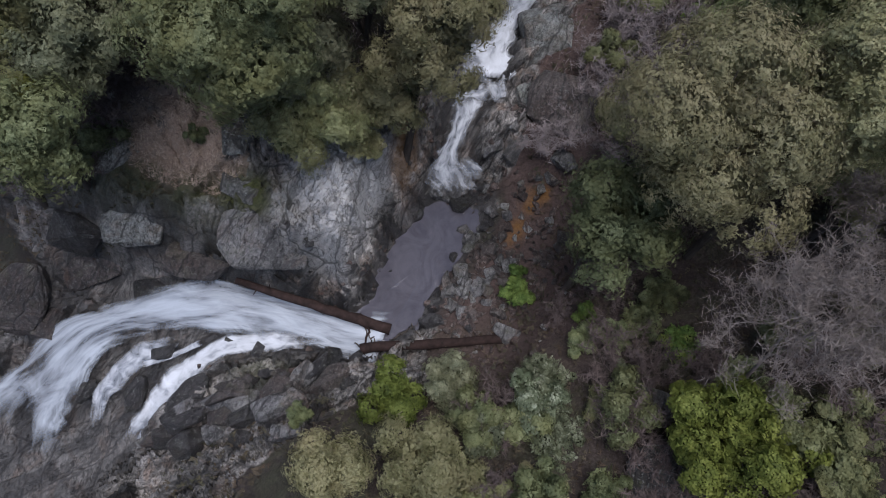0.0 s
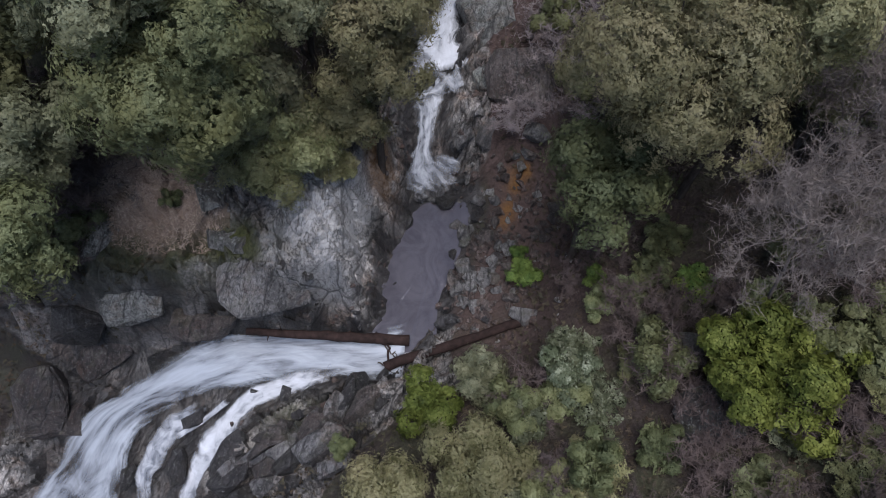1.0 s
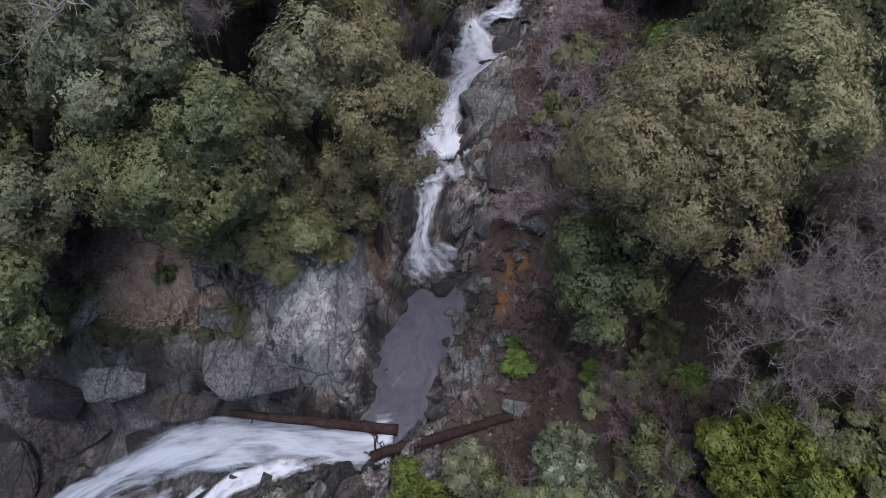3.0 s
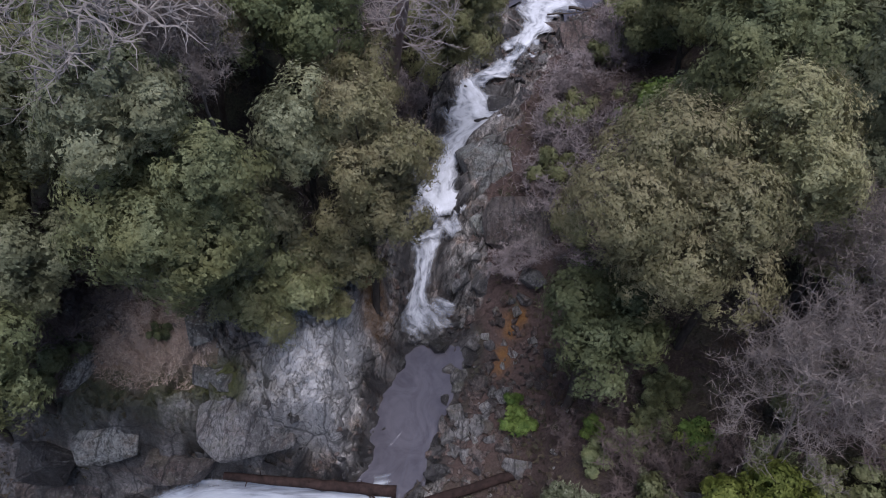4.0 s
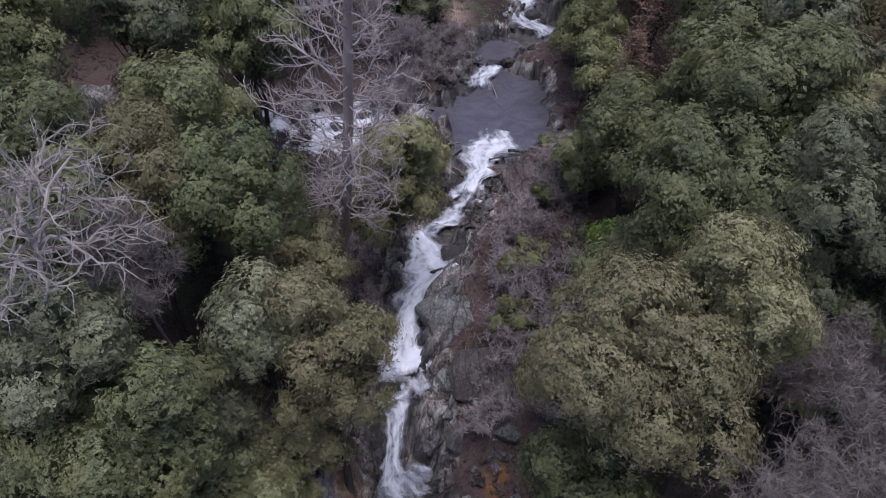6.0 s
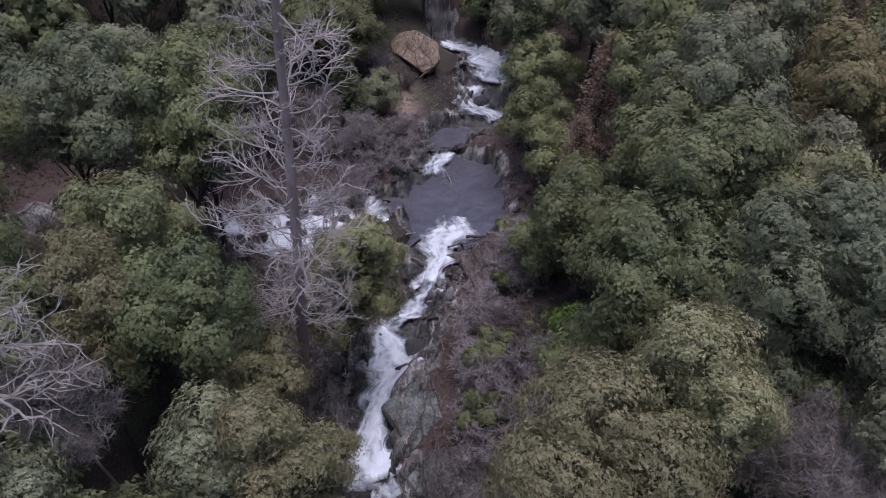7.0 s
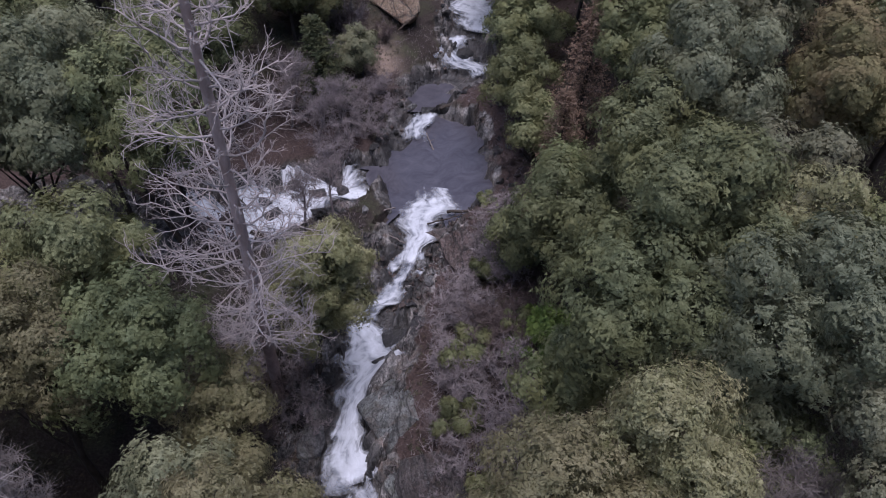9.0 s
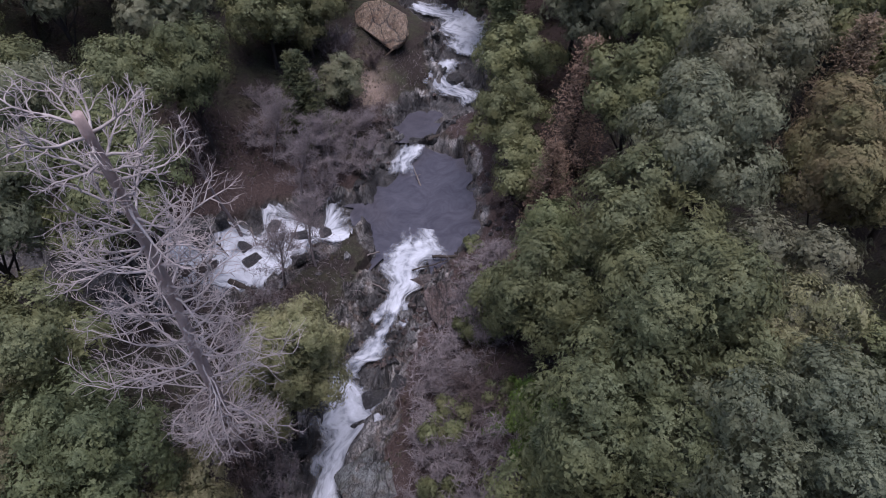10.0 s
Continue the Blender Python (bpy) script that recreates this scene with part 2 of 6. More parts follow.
def ground_material():
    m, nt, b = material("ground_rock_and_litter", 0.85, 0.25)
    pos = position(nt)
    rock, fine, crack = rock_colour(nt, pos, (0.29, 0.275, 0.265), 0.25)
    rock = mix(nt, 1.0, rock, ramp(nt, attr(nt, "tone"), [(0.15, (0.24, 0.235, 0.23)), (0.5, (0.85, 0.84, 0.82)), (0.85, (2.0, 1.95, 1.9))]), "MULTIPLY")
    n1 = noise_tex(nt, 0.35, 5, 0.6, pos)
    n2 = noise_tex(nt, 6.0, 8, 0.75, pos)
    litter = ramp(nt, n2, [(0.3, (0.016, 0.012, 0.01)), (0.52, (0.045, 0.034, 0.029)), (0.75, (0.1, 0.08, 0.07))])
    green = ramp(nt, n2, [(0.3, (0.024, 0.024, 0.014)), (0.7, (0.085, 0.082, 0.05))])
    soil = mix(nt, ramp(nt, n1, [(0.45, (0, 0, 0)), (0.62, (1, 1, 1))]), litter, green)
    red = ramp(nt, n2, [(0.3, (0.034, 0.023, 0.02)), (0.7, (0.125, 0.086, 0.076))])
    soil = mix(nt, attr(nt, "duff"), soil, red)
    rust = ramp(nt, n2, [(0.3, (0.12, 0.05, 0.012)), (0.7, (0.33, 0.16, 0.03))])
    dry = ramp(nt, n2, [(0.3, (0.25, 0.18, 0.14)), (0.7, (0.5, 0.38, 0.3))])
    soil = mix(nt, attr(nt, "dry"), soil, dry)
    edge = calc(nt, "ADD", attr(nt, "rock"), calc(nt, "MULTIPLY", calc(nt, "SUBTRACT", n1, 0.5), 1.2))
    bare = ramp(nt, edge, [(0.4, (0, 0, 0)), (0.55, (1, 1, 1))])
    c = mix(nt, bare, soil, rock)
    chalk = mix(nt, 1.0, ramp(nt, fine, [(0.32, (0.24, 0.23, 0.225)), (0.55, (0.5, 0.485, 0.475))]), mix(nt, 0.3, crack, (1.0, 1.0, 1.0)), "MULTIPLY")
    c = mix(nt, attr(nt, "pale"), c, chalk)
    c = mix(nt, attr(nt, "rust"), c, rust)
    moss = ramp(nt, n2, [(0.3, (0.03, 0.034, 0.01)), (0.7, (0.11, 0.115, 0.04))])
    c = mix(nt, calc(nt, "MULTIPLY", attr(nt, "moss"), ramp(nt, n1, [(0.35, (0.2,) * 3), (0.6, (1,) * 3)])), c, moss)
    # Darkens wet rock at the water, and paints in shade beside the falls.
    wet_shade = attr(nt, "wet_shade")
    c = mix(nt, calc(nt, "MULTIPLY", wet_shade, 0.68), c, (0.04, 0.038, 0.039))
    nt.links.new(c, b.inputs["Base Color"])
    nt.links.new(calc(nt, "SUBTRACT", 0.9, calc(nt, "MULTIPLY", wet_shade, 0.55)), b.inputs["Roughness"])
    bump(nt, b, mix(nt, 0.35, mix(nt, calc(nt, "MULTIPLY", bare, 0.4), fine, crack), n2), 1.0, 0.22)
    return m


GROUND = ground_material()


def foam_material(name, parts, curd_size, white):
    """White water: soft veils drawn out along the flow, thin enough in places to show the wet rock."""
    m, nt, b = material(name, 0.5, 0.3)
    uv = nt.nodes.new("ShaderNodeUVMap").outputs["UV"]
    veil = noise_tex(nt, 1.0, 5, 0.55, stretch(nt, uv, 0.6, 0.2, 1), 1.0)
    streak = noise_tex(nt, 1.0, 4, 0.5, stretch(nt, uv, 2.6, 0.3, 1), 0.8)
    curd = noise_tex(nt, 1.0, 7, 0.6, stretch(nt, uv, *curd_size, 1), 0.8)
    body = calc(nt, "ADD", calc(nt, "MULTIPLY", veil, parts[0]), calc(nt, "ADD", calc(nt, "MULTIPLY", streak, parts[1]), calc(nt, "MULTIPLY", curd, parts[2])))
    f = calc(nt, "ADD", calc(nt, "MULTIPLY", calc(nt, "SUBTRACT", body, 0.5), 2.1), calc(nt, "SUBTRACT", attr(nt, "foam"), 0.02))
    c = ramp(nt, f, [(0.2, (0.08, 0.086, 0.1)), (0.45, (0.27, 0.285, 0.32)), (0.7, tuple(0.7 * v for v in white)), (1.0, white)])
    nt.links.new(c, b.inputs["Base Color"])
    nt.links.new(ramp(nt, f, [(0.35, (0.15,) * 3), (0.6, (0.6,) * 3)]), b.inputs["Roughness"])
    bump(nt, b, body, 0.25, 0.1)
    t = nt.nodes.new("ShaderNodeBsdfTransparent")
    mx = nt.nodes.new("ShaderNodeMixShader")
    thick = calc(nt, "ADD", calc(nt, "MULTIPLY", attr(nt, "body"), 0.9), calc(nt, "MULTIPLY", calc(nt, "SUBTRACT", f, 0.75), 1.5))
    nt.links.new(ramp(nt, thick, [(0.1, (0,) * 3), (0.8, (1,) * 3)]), mx.inputs[0])
    nt.links.new(t.outputs[0], mx.inputs[1])
    nt.links.new(b.outputs[0], mx.inputs[2])
    nt.links.new(mx.outputs[0], nt.nodes["Material Output"].inputs["Surface"])
    return m


FOAM = foam_material("white_water", (0.66, 0.2, 0.14), (1.3, 0.5), (0.42, 0.445, 0.49))
CURD = foam_material("curdled_white_water", (0.5, 0.12, 0.38), (1.6, 1.0), (0.64, 0.65, 0.69))


def pool_material():
    m, nt, b = material("dark_pool_water", 0.12, 0.5)
    pos = position(nt)
    c = ramp(nt, noise_tex(nt, 0.35, 8, 0.68, pos, 2.0), [(0.3, (0.055, 0.051, 0.062)), (0.7, (0.098, 0.092, 0.107))])
    nt.links.new(c, b.inputs["Base Color"])
    bump(nt, b, noise_tex(nt, 2.2, 6, 0.6, pos, 0.4), 0.25, 0.08)
    return m


POOL = pool_material()


def grass_material():
    m, nt, b = material("dry_grass", 0.9, 0.1)
    geo = nt.nodes.new("ShaderNodeNewGeometry")
    nt.links.new(ramp(nt, geo.outputs["Random Per Island"], [(0.0, (0.26, 0.19, 0.155)), (0.5, (0.42, 0.325, 0.26)), (1.0, (0.56, 0.46, 0.38))]), b.inputs["Base Color"])
    return m


GRASS = grass_material()

# ---- building helpers ----
rng = np.random.default_rng(11)


def make_mesh(name, verts, faces, mats, index=None, smooth=False):
    me = bpy.data.meshes.new(name)
    me.from_pydata(np.asarray(verts, dtype=float), [], faces if isinstance(faces, list) else np.asarray(faces).tolist())
    for m in mats if isinstance(mats, (list, tuple)) else [mats]:
        me.materials.append(m)
    if index is not None:
        me.polygons.foreach_set("material_index", np.asarray(index, dtype=np.int32))
    me.polygons.foreach_set("use_smooth", np.full(len(me.polygons), smooth))
    me.update()
    return me


def part(name, me, parent, label=""):
    ob = new(name, me)
    ob.parent = parent
    if label:
        tagged(ob, label)
    return ob


def thing(name, label, category, group="", at=None):
    ob = new(name)
    ob.empty_display_size = 0.3
    if at is not None:
        ob.matrix_basis = at
    return tagged(ob, label, category, group)


def put_values(me, **values):
    for key, v in values.items():
        a = me.attributes.new(key, "FLOAT", "POINT")
        a.data.foreach_set("value", np.asarray(v, dtype=np.float32))


def unit(v):
    return v / np.maximum(np.linalg.norm(v, axis=-1, keepdims=True), 1e-9)


def smooth_step(a, b, x):
    t = np.clip((x - a) / (b - a), 0, 1)
    return t * t * (3 - 2 * t)


def wave_noise(x, y, size, seed, octaves=4):
    """Smooth lattice noise of about -1 to 1."""
    out, amp, total = np.zeros_like(x), 1.0, 0.0
    r = np.random.default_rng(seed)
    for o in range(octaves):
        g = r.uniform(-1, 1, (64, 64))
        u, v = x / size + o * 7.7, y / size + o * 3.1
        i, j = np.floor(u).astype(int), np.floor(v).astype(int)
        fu, fv = u - i, v - j
        fu, fv = fu * fu * (3 - 2 * fu), fv * fv * (3 - 2 * fv)
        a, b2, c, d = g[i % 64, j % 64], g[(i + 1) % 64, j % 64], g[i % 64, (j + 1) % 64], g[(i + 1) % 64, (j + 1) % 64]
        out += amp * ((a * (1 - fu) + b2 * fu) * (1 - fv) + (c * (1 - fu) + d * fu) * fv)
        total += amp
        amp, size = amp * 0.5, size * 0.5
    return out / total * 1.6


def leaves(p, n, size, r, slim=0.42):
    """One small pointed leaf sprig at each point, facing about n."""
    k = len(p)
    t = unit(np.cross(n, r.normal(size=(k, 3))))
    b = np.cross(n, t)
    s = (size * r.uniform(0.6, 1.4, k))[:, None]
    v = np.empty((k, 3, 3))
    v[:, 0] = p - t * s * 0.45 + b * s * slim
    v[:, 1] = p - t * s * 0.45 - b * s * slim
    v[:, 2] = p + t * s * 0.75
    return v.reshape(-1, 3), np.arange(3 * k).reshape(-1, 3)


def slivers(p, d, length, width, r):
    """Thin twigs from p along d."""
    k = len(p)
    side = unit(np.cross(d, r.normal(size=(k, 3))))
    ln, w = (length * r.uniform(0.5, 1.3, k))[:, None], (width * r.uniform(0.7, 1.3, k))[:, None]
    v = np.empty((k, 3, 3))
    v[:, 0], v[:, 1], v[:, 2] = p - side * w, p + side * w, p + d * ln
    return v.reshape(-1, 3), np.arange(3 * k).reshape(-1, 3)


class Tubes:
    """Collects tapered tubes in one mesh."""

    def __init__(self):
        self.v, self.f, self.n = [], [], 0

    def add(self, pts, radii, sides=5):
        pts = np.asarray(pts, dtype=float)
        k = len(pts)
        d = unit(np.gradient(pts, axis=0))
        ref = np.array([0.31, 0.87, 0.13]) if abs(d[0, 2]) > 0.8 else np.array([0.0, 0.0, 1.0])
        a = unit(np.cross(d, ref))
        b = np.cross(d, a)
        ang = np.linspace(0, 2 * np.pi, sides, endpoint=False)
        ring = pts[:, None] + np.asarray(radii)[:, None, None] * (np.cos(ang)[None, :, None] * a[:, None] + np.sin(ang)[None, :, None] * b[:, None])
        self.v.append(ring.reshape(-1, 3))
        for i in range(k - 1):
            for j in range(sides):
                p, q = self.n + i * sides + j, self.n + i * sides + (j + 1) % sides
                self.f.append((p, q, q + sides, p + sides))
        self.f.append(tuple(self.n + (k - 1) * sides + j for j in range(sides)))
        self.n += k * sides

    def mesh(self, name, mat, smooth=True):
        return make_mesh(name, np.concatenate(self.v), self.f, mat, smooth=smooth)


def bent(p, d, length, steps, r, wobble=0.15, lift=0.0):
    pts = [np.array(p, dtype=float)]
    d = np.array(d, dtype=float)
    for i in range(steps):
        d = d + r.normal(size=3) * wobble + np.array([0, 0, lift])
        d /= np.linalg.norm(d)
        pts.append(pts[-1] + d * length / steps)
    return np.array(pts), d


def grow(tubes, p, d, length, radius, levels, r, kids=5, spread=0.9, lift=0.05, wobble=0.18, shrink=0.62, start=0.3, sides=5):
    """A branch with smaller branches on it."""
    steps = 5 if levels > 0 else 3
    pts, _ = bent(p, d, length, steps, r, wobble, lift)
    tubes.add(pts, np.linspace(radius, radius * 0.35, steps + 1), sides if levels > 0 else 3)
    if levels == 0:
        return
    for k in range(kids):
        u = start + (1 - start) * (k + r.uniform(0.2, 0.9)) / kids
        i = min(int(u * steps), steps - 1)
        q = pts[i] + (pts[i + 1] - pts[i]) * (u * steps - i)
        base = unit(pts[i + 1] - pts[i])
        out = unit(np.cross(base, r.normal(size=3)))
        nd = unit(base * 0.75 + out * spread)
        grow(tubes, q, nd, length * shrink * r.uniform(0.65, 1.15) * (1.15 - 0.4 * u), radius * 0.5, levels - 1, r, kids, spread, lift, wobble, shrink, 0.25, 4)

# ---- the valley: the creek's line (x, y, water level, half width) and the land that rises from it ----
CREEK = [(2, 150, 25, 1.5), (2, 125, 21, 1.5), (3.4, 110, 17.4, 1.6), (10, 103.5, 15.8, 2.2), (8.2, 98, 14.5, 1.8), (9.5, 92.5, 13.0, 2.0), (4, 89, 12.3, 3.0),
         (2.5, 84, 11.8, 2.0), (3.5, 79, 11.4, 5.0), (3.5, 71, 11.4, 5.6), (2.2, 66, 11.3, 3.0), (1.3, 61, 11.0, 1.7), (-0.3, 56.4, 10.7, 1.5), (-2.6, 50, 10.5, 1.6),
         (-4.1, 45.5, 10.3, 1.5), (-4.3, 41, 9.8, 1.4), (-4.1, 36.5, 9.1, 1.6), (-4.2, 33, 8.6, 1.5), (-3.0, 29.6, 7.3, 1.5), (-1.7, 26.6, 6.0, 2.4), (-2.7, 22, 5.9, 2.5),
         (-3.0, 17.5, 5.85, 1.8), (-4.5, 14.6, 5.5, 1.3), (-9.5, 13.6, 4.5, 1.8), (-14.5, 12.0, 2.6, 3.0), (-19, 8.2, -0.3, 4.5), (-23, 2.5, -4, 6.0), (-29, -9, -9, 6),
         (-55, -45, -22, 6)]
SIDE = [(-32, 60, 18, 1.5), (-22, 61, 14.5, 2.5), (-15, 64.5, 12.9, 4.2), (-10.5, 68.5, 12.2, 4.0), (-5, 71.5, 11.6, 2.4), (-2, 73, 11.4, 2)]


def resample(line, step=0.6):
    line = np.array(line, dtype=float)
    s = np.concatenate([[0], np.cumsum(np.linalg.norm(np.diff(line[:, :2], axis=0), axis=1))])
    u = np.arange(0, s[-1], step)
    return np.stack([np.interp(u, s, line[:, k]) for k in range(line.shape[1])], 1)


FLOW = np.concatenate([resample(CREEK), resample(SIDE)])
TANGENT = np.concatenate([unit(np.gradient(resample(CREEK)[:, :2], axis=0)), unit(np.gradient(resample(SIDE)[:, :2], axis=0))])


def creek_at(x, y):
    """Distance beyond the water's edge, the water level near by, and the side: -1 on the north-west bank, 1 on the other."""
    shape = x.shape
    x, y = x.ravel(), y.ravel()
    lat, level, side = np.empty_like(x), np.empty_like(x), np.empty_like(x)
    for a in range(0, len(x), 20000):
        dx, dy = x[a:a + 20000, None] - FLOW[None, :, 0], y[a:a + 20000, None] - FLOW[None, :, 1]
        d2 = dx * dx + dy * dy
        edge = np.sqrt(d2) - FLOW[None, :, 3]
        i = edge.argmin(1)
        lat[a:a + 20000] = edge[np.arange(len(i)), i]
        w = 1 / (d2 + 1.5) ** 2.2
        level[a:a + 20000] = (w * FLOW[None, :, 2]).sum(1) / w.sum(1)
        every = TANGENT[None, :, 0] * dy - TANGENT[None, :, 1] * dx
        side[a:a + 20000] = (w * np.tanh(every / 1.5)).sum(1) / w.sum(1)
    return lat.reshape(shape), level.reshape(shape), side.reshape(shape)


def facets(x, y, cell, seed, tilt, step):
    """Broken rock: each block has its own tilt and level."""
    r = np.random.default_rng(seed)
    gx, gy = np.meshgrid(np.arange(-45, 35, cell), np.arange(-25, 125, cell))
    sx = (gx + r.uniform(-0.5, 0.5, gx.shape) * cell).ravel()
    sy = (gy + r.uniform(-0.5, 0.5, gy.shape) * cell).ravel()
    ta, tb, off = r.normal(size=len(sx)) * tilt, r.normal(size=len(sx)) * tilt, r.uniform(-1, 1, len(sx)) * step
    out = np.zeros_like(x)
    nx = gx.shape[1]
    i0, j0 = np.round((x + 45) / cell).astype(int), np.round((y + 25) / cell).astype(int)
    best = np.full(x.shape, 1e9)
    ca, sa = math.cos(0.85), math.sin(0.85)
    for di in (-2, -1, 0, 1, 2):
        for dj in (-2, -1, 0, 1, 2):
            i, j = np.clip(i0 + di, 0, nx - 1), np.clip(j0 + dj, 0, gx.shape[0] - 1)
            k = j * nx + i
            dx, dy = x - sx[k], y - sy[k]
            d = (dx * ca + dy * sa) ** 2 * 0.3 + (dy * ca - dx * sa) ** 2 * 2.4
            take = d < best
            best = np.where(take, d, best)
            out = np.where(take, off[k] + ta[k] * dx + tb[k] * dy, out)
    return out


def plates(x, y, angle, width, length, seed, lift):
    """Tilted layers of rock that run along an angle, each broken into lengths of its own height."""
    ca, sa = math.cos(radians(angle)), math.sin(radians(angle))
    table = np.random.default_rng(seed).uniform(-1, 1, (97, 89))
    u = (y * ca - x * sa + 0.6 * width * wave_noise(x, y, 5 * width, seed)) / width
    k = np.floor(u).astype(int)
    j = np.floor((x * ca + y * sa) / length + 2 * table[k % 97, 3]).astype(int)
    return lift * (0.9 * (u - k) + 0.8 * table[k % 97, j % 89]), 0.5 + 0.5 * table[(k * 5 + 7) % 97, (j * 3 + 11) % 89]


def grooves(x, y, cell, seed, width):
    """0 in the cracks between irregular blocks, 1 on them."""
    r = np.random.default_rng(seed)
    jx, jy = r.uniform(-0.45, 0.45, (83, 79)), r.uniform(-0.45, 0.45, (83, 79))
    u, v = (0.8 * x + 0.6 * y) / (0.7 * cell) + 0.3 * wave_noise(x, y, 2.0, seed), (0.8 * y - 0.6 * x) / (1.5 * cell)
    i0, j0 = np.floor(u).astype(int), np.floor(v).astype(int)
    best, second, tone = np.full(x.shape, 9.0), np.full(x.shape, 9.0), np.zeros(x.shape)
    for di in (-1, 0, 1):
        for dj in (-1, 0, 1):
            i, j = i0 + di, j0 + dj
            d = np.hypot(u - i - 0.5 - jx[i % 83, j % 79], v - j - 0.5 - jy[i % 83, j % 79])
            second = np.minimum(second, np.maximum(best, d))
            tone = np.where(d < best, jx[(i * 3 + 5) % 83, (j * 7 + 2) % 79] / 0.9 + 0.5, tone)
            best = np.minimum(best, d)
    return smooth_step(0.0, width / cell, second - best), tone


def bump_at(x, y, cx, cy, rx_, ry_):
    return np.exp(-(((x - cx) / rx_) ** 2 + ((y - cy) / ry_) ** 2) ** 1.5)


def land(x, y, full=False):
    lat, level, side = creek_at(x, y)
    west = 1 - smooth_step(-0.45, 0.45, side)
    east = 1 - west
    slab = west * smooth_step(11, 15, y) * (1 - smooth_step(27, 31, y)) * (1 - smooth_step(-6, -2, x))
    bar = east * smooth_step(13, 17, y) * (1 - smooth_step(28, 33, y)) * smooth_step(-6, -2, x)
    shelf = east * (1 - smooth_step(-8, -3, x)) * (1 - smooth_step(14, 17, y))
    slope = (0.5 + 0.02 * west) * (1 - 0.75 * bar * (1 - smooth_step(5, 9, lat))) * (1 - 0.5 * shelf * (1 - smooth_step(6, 12, lat)))
    out = np.maximum(lat, 0)
    rise = 0.45 * smooth_step(0, 1.2, lat) + slope * np.minimum(out, 26) + 0.3 * np.maximum(out - 26, 0)
    rise += slab * (1.6 * smooth_step(0.1, 0.9, lat) + 4.6 * smooth_step(1.6, 3.2, lat + 0.9 * wave_noise(x, y, 3.5, 3)))
    rise = np.where(rise > 45, 45 + (rise - 45) * 0.25, rise)
    z = level + rise - 0.45 * (1 - smooth_step(-0.7, 0.1, lat))
    hill = smooth_step(3, 12, lat)
    z += hill * 0.9 * wave_noise(x, y, 9.0, 5) + smooth_step(30, 90, lat) * 9 * wave_noise(x, y, 70.0, 6)
    reach = (west * (3.0 + 7 * slab) + east * (3.2 - 3.0 * bar)) * (1 - 0.6 * smooth_step(60, 66, y)) + 5 * shelf + 1.2 * wave_noise(x, y, 5.0, 8)
    rock = 1 - smooth_step(reach - 1.5, reach + 1.5, lat)
    still = smooth_step(-0.6, 0.2, lat)
    blocks = facets(x, y, 3.0, 20, 0.25, 0.6) + facets(x, y, 1.5, 21, 0.3, 0.4) + 0.5 * facets(x, y, 0.8, 22, 0.3, 0.16) + 0.06 * wave_noise(x, y, 0.7, 9)
    foot = slab * (1 - smooth_step(1.4, 3.0, lat))
    face = slab * (1 - foot)
    long_a, tone_a = plates(x, y, 47, 1.5, 4.6, 51, 1.5)
    long_b, tone_b = plates(x, y, 52, 0.6, 2.2, 52, 0.5)
    low_a, tone_c = plates(x, y, 22, 0.9, 3.0, 53, 1.0)
    low_b, tone_d = plates(x, y, 28, 0.32, 1.2, 54, 0.24)
    cut_a, tone_e = grooves(x, y, 3.2, 57, 0.3)
    cut_b, tone_f = grooves(x, y, 1.5, 55, 0.22)
    cut_c, tone_g = grooves(x, y, 0.7, 56, 0.16)
    split = 0.55 * (cut_a - 1) + 0.3 * (cut_b - 1) + 0.14 * (cut_c - 1) + 0.5 * (tone_e - 0.5) + 0.22 * (tone_f - 0.5)
    blocks = blocks * (1 - 0.7 * shelf) * (1 - 0.65 * foot) * (1 - 0.5 * face) + shelf * (long_a + long_b) + foot * (low_a + low_b) + (0.35 + 0.65 * face) * split
    z += rock * (0.12 + 0.88 * still) * blocks
    z += (1 - rock) * 0.12 * wave_noise(x, y, 1.3, 10)
    cave = bump_at(x, y, -21.8, 12.9, 6.0, 2.2)
    z = z * (1 - cave) + (level + 0.3) * cave
    if not full:
        return z
    wet_shade = (1 - smooth_step(0.1, 1.0 + 0.2 * (1 - slab), lat + 0.5 * wave_noise(x, y, 1.5, 12)))
    # Broad blots paint the shade of overhang, recess and crevices onto wet rock.
    wet_shade = np.maximum(wet_shade, 0.85 * bump_at(x, y, -19, 14.6, 12, 3.6))
    wet_shade = np.maximum(wet_shade, 0.42 * bump_at(x, y, -13, 6.5, 11, 7.5))
    wet_shade = np.maximum(wet_shade, bump_at(x, y, -21, 4.5, 5.5, 6.5))
    wet_shade = np.maximum(wet_shade, 0.9 * bump_at(x, y, -26.5, 11, 6, 5.5))
    pale = slab * bump_at(x, y, -8.6, 21.5, 3.6, 5.2) * smooth_step(0.8, 1.8, lat)
    duff = np.maximum(east * smooth_step(6, 20, y + 4 * wave_noise(x, y, 5.0, 17)) * (1 - smooth_step(6, 18, lat + 3 * wave_noise(x, y, 4.0, 18))) * smooth_step(0.5, 2, lat), 0.5 * bump_at(x, y, -20, 21.5, 6, 3.5))
    rust = 0.62 * bump_at(x, y, 3.3, 29.2, 0.9, 1.0) + 0.62 * bump_at(x, y, 2.9, 26.4, 0.7, 1.1) + 0.5 * bump_at(x, y, -6.3, 26, 1, 1.5)
    rust = np.clip(rust + 0.45 * wave_noise(x, y, 1.1, 14) * (rust > 0.15), 0, 1)
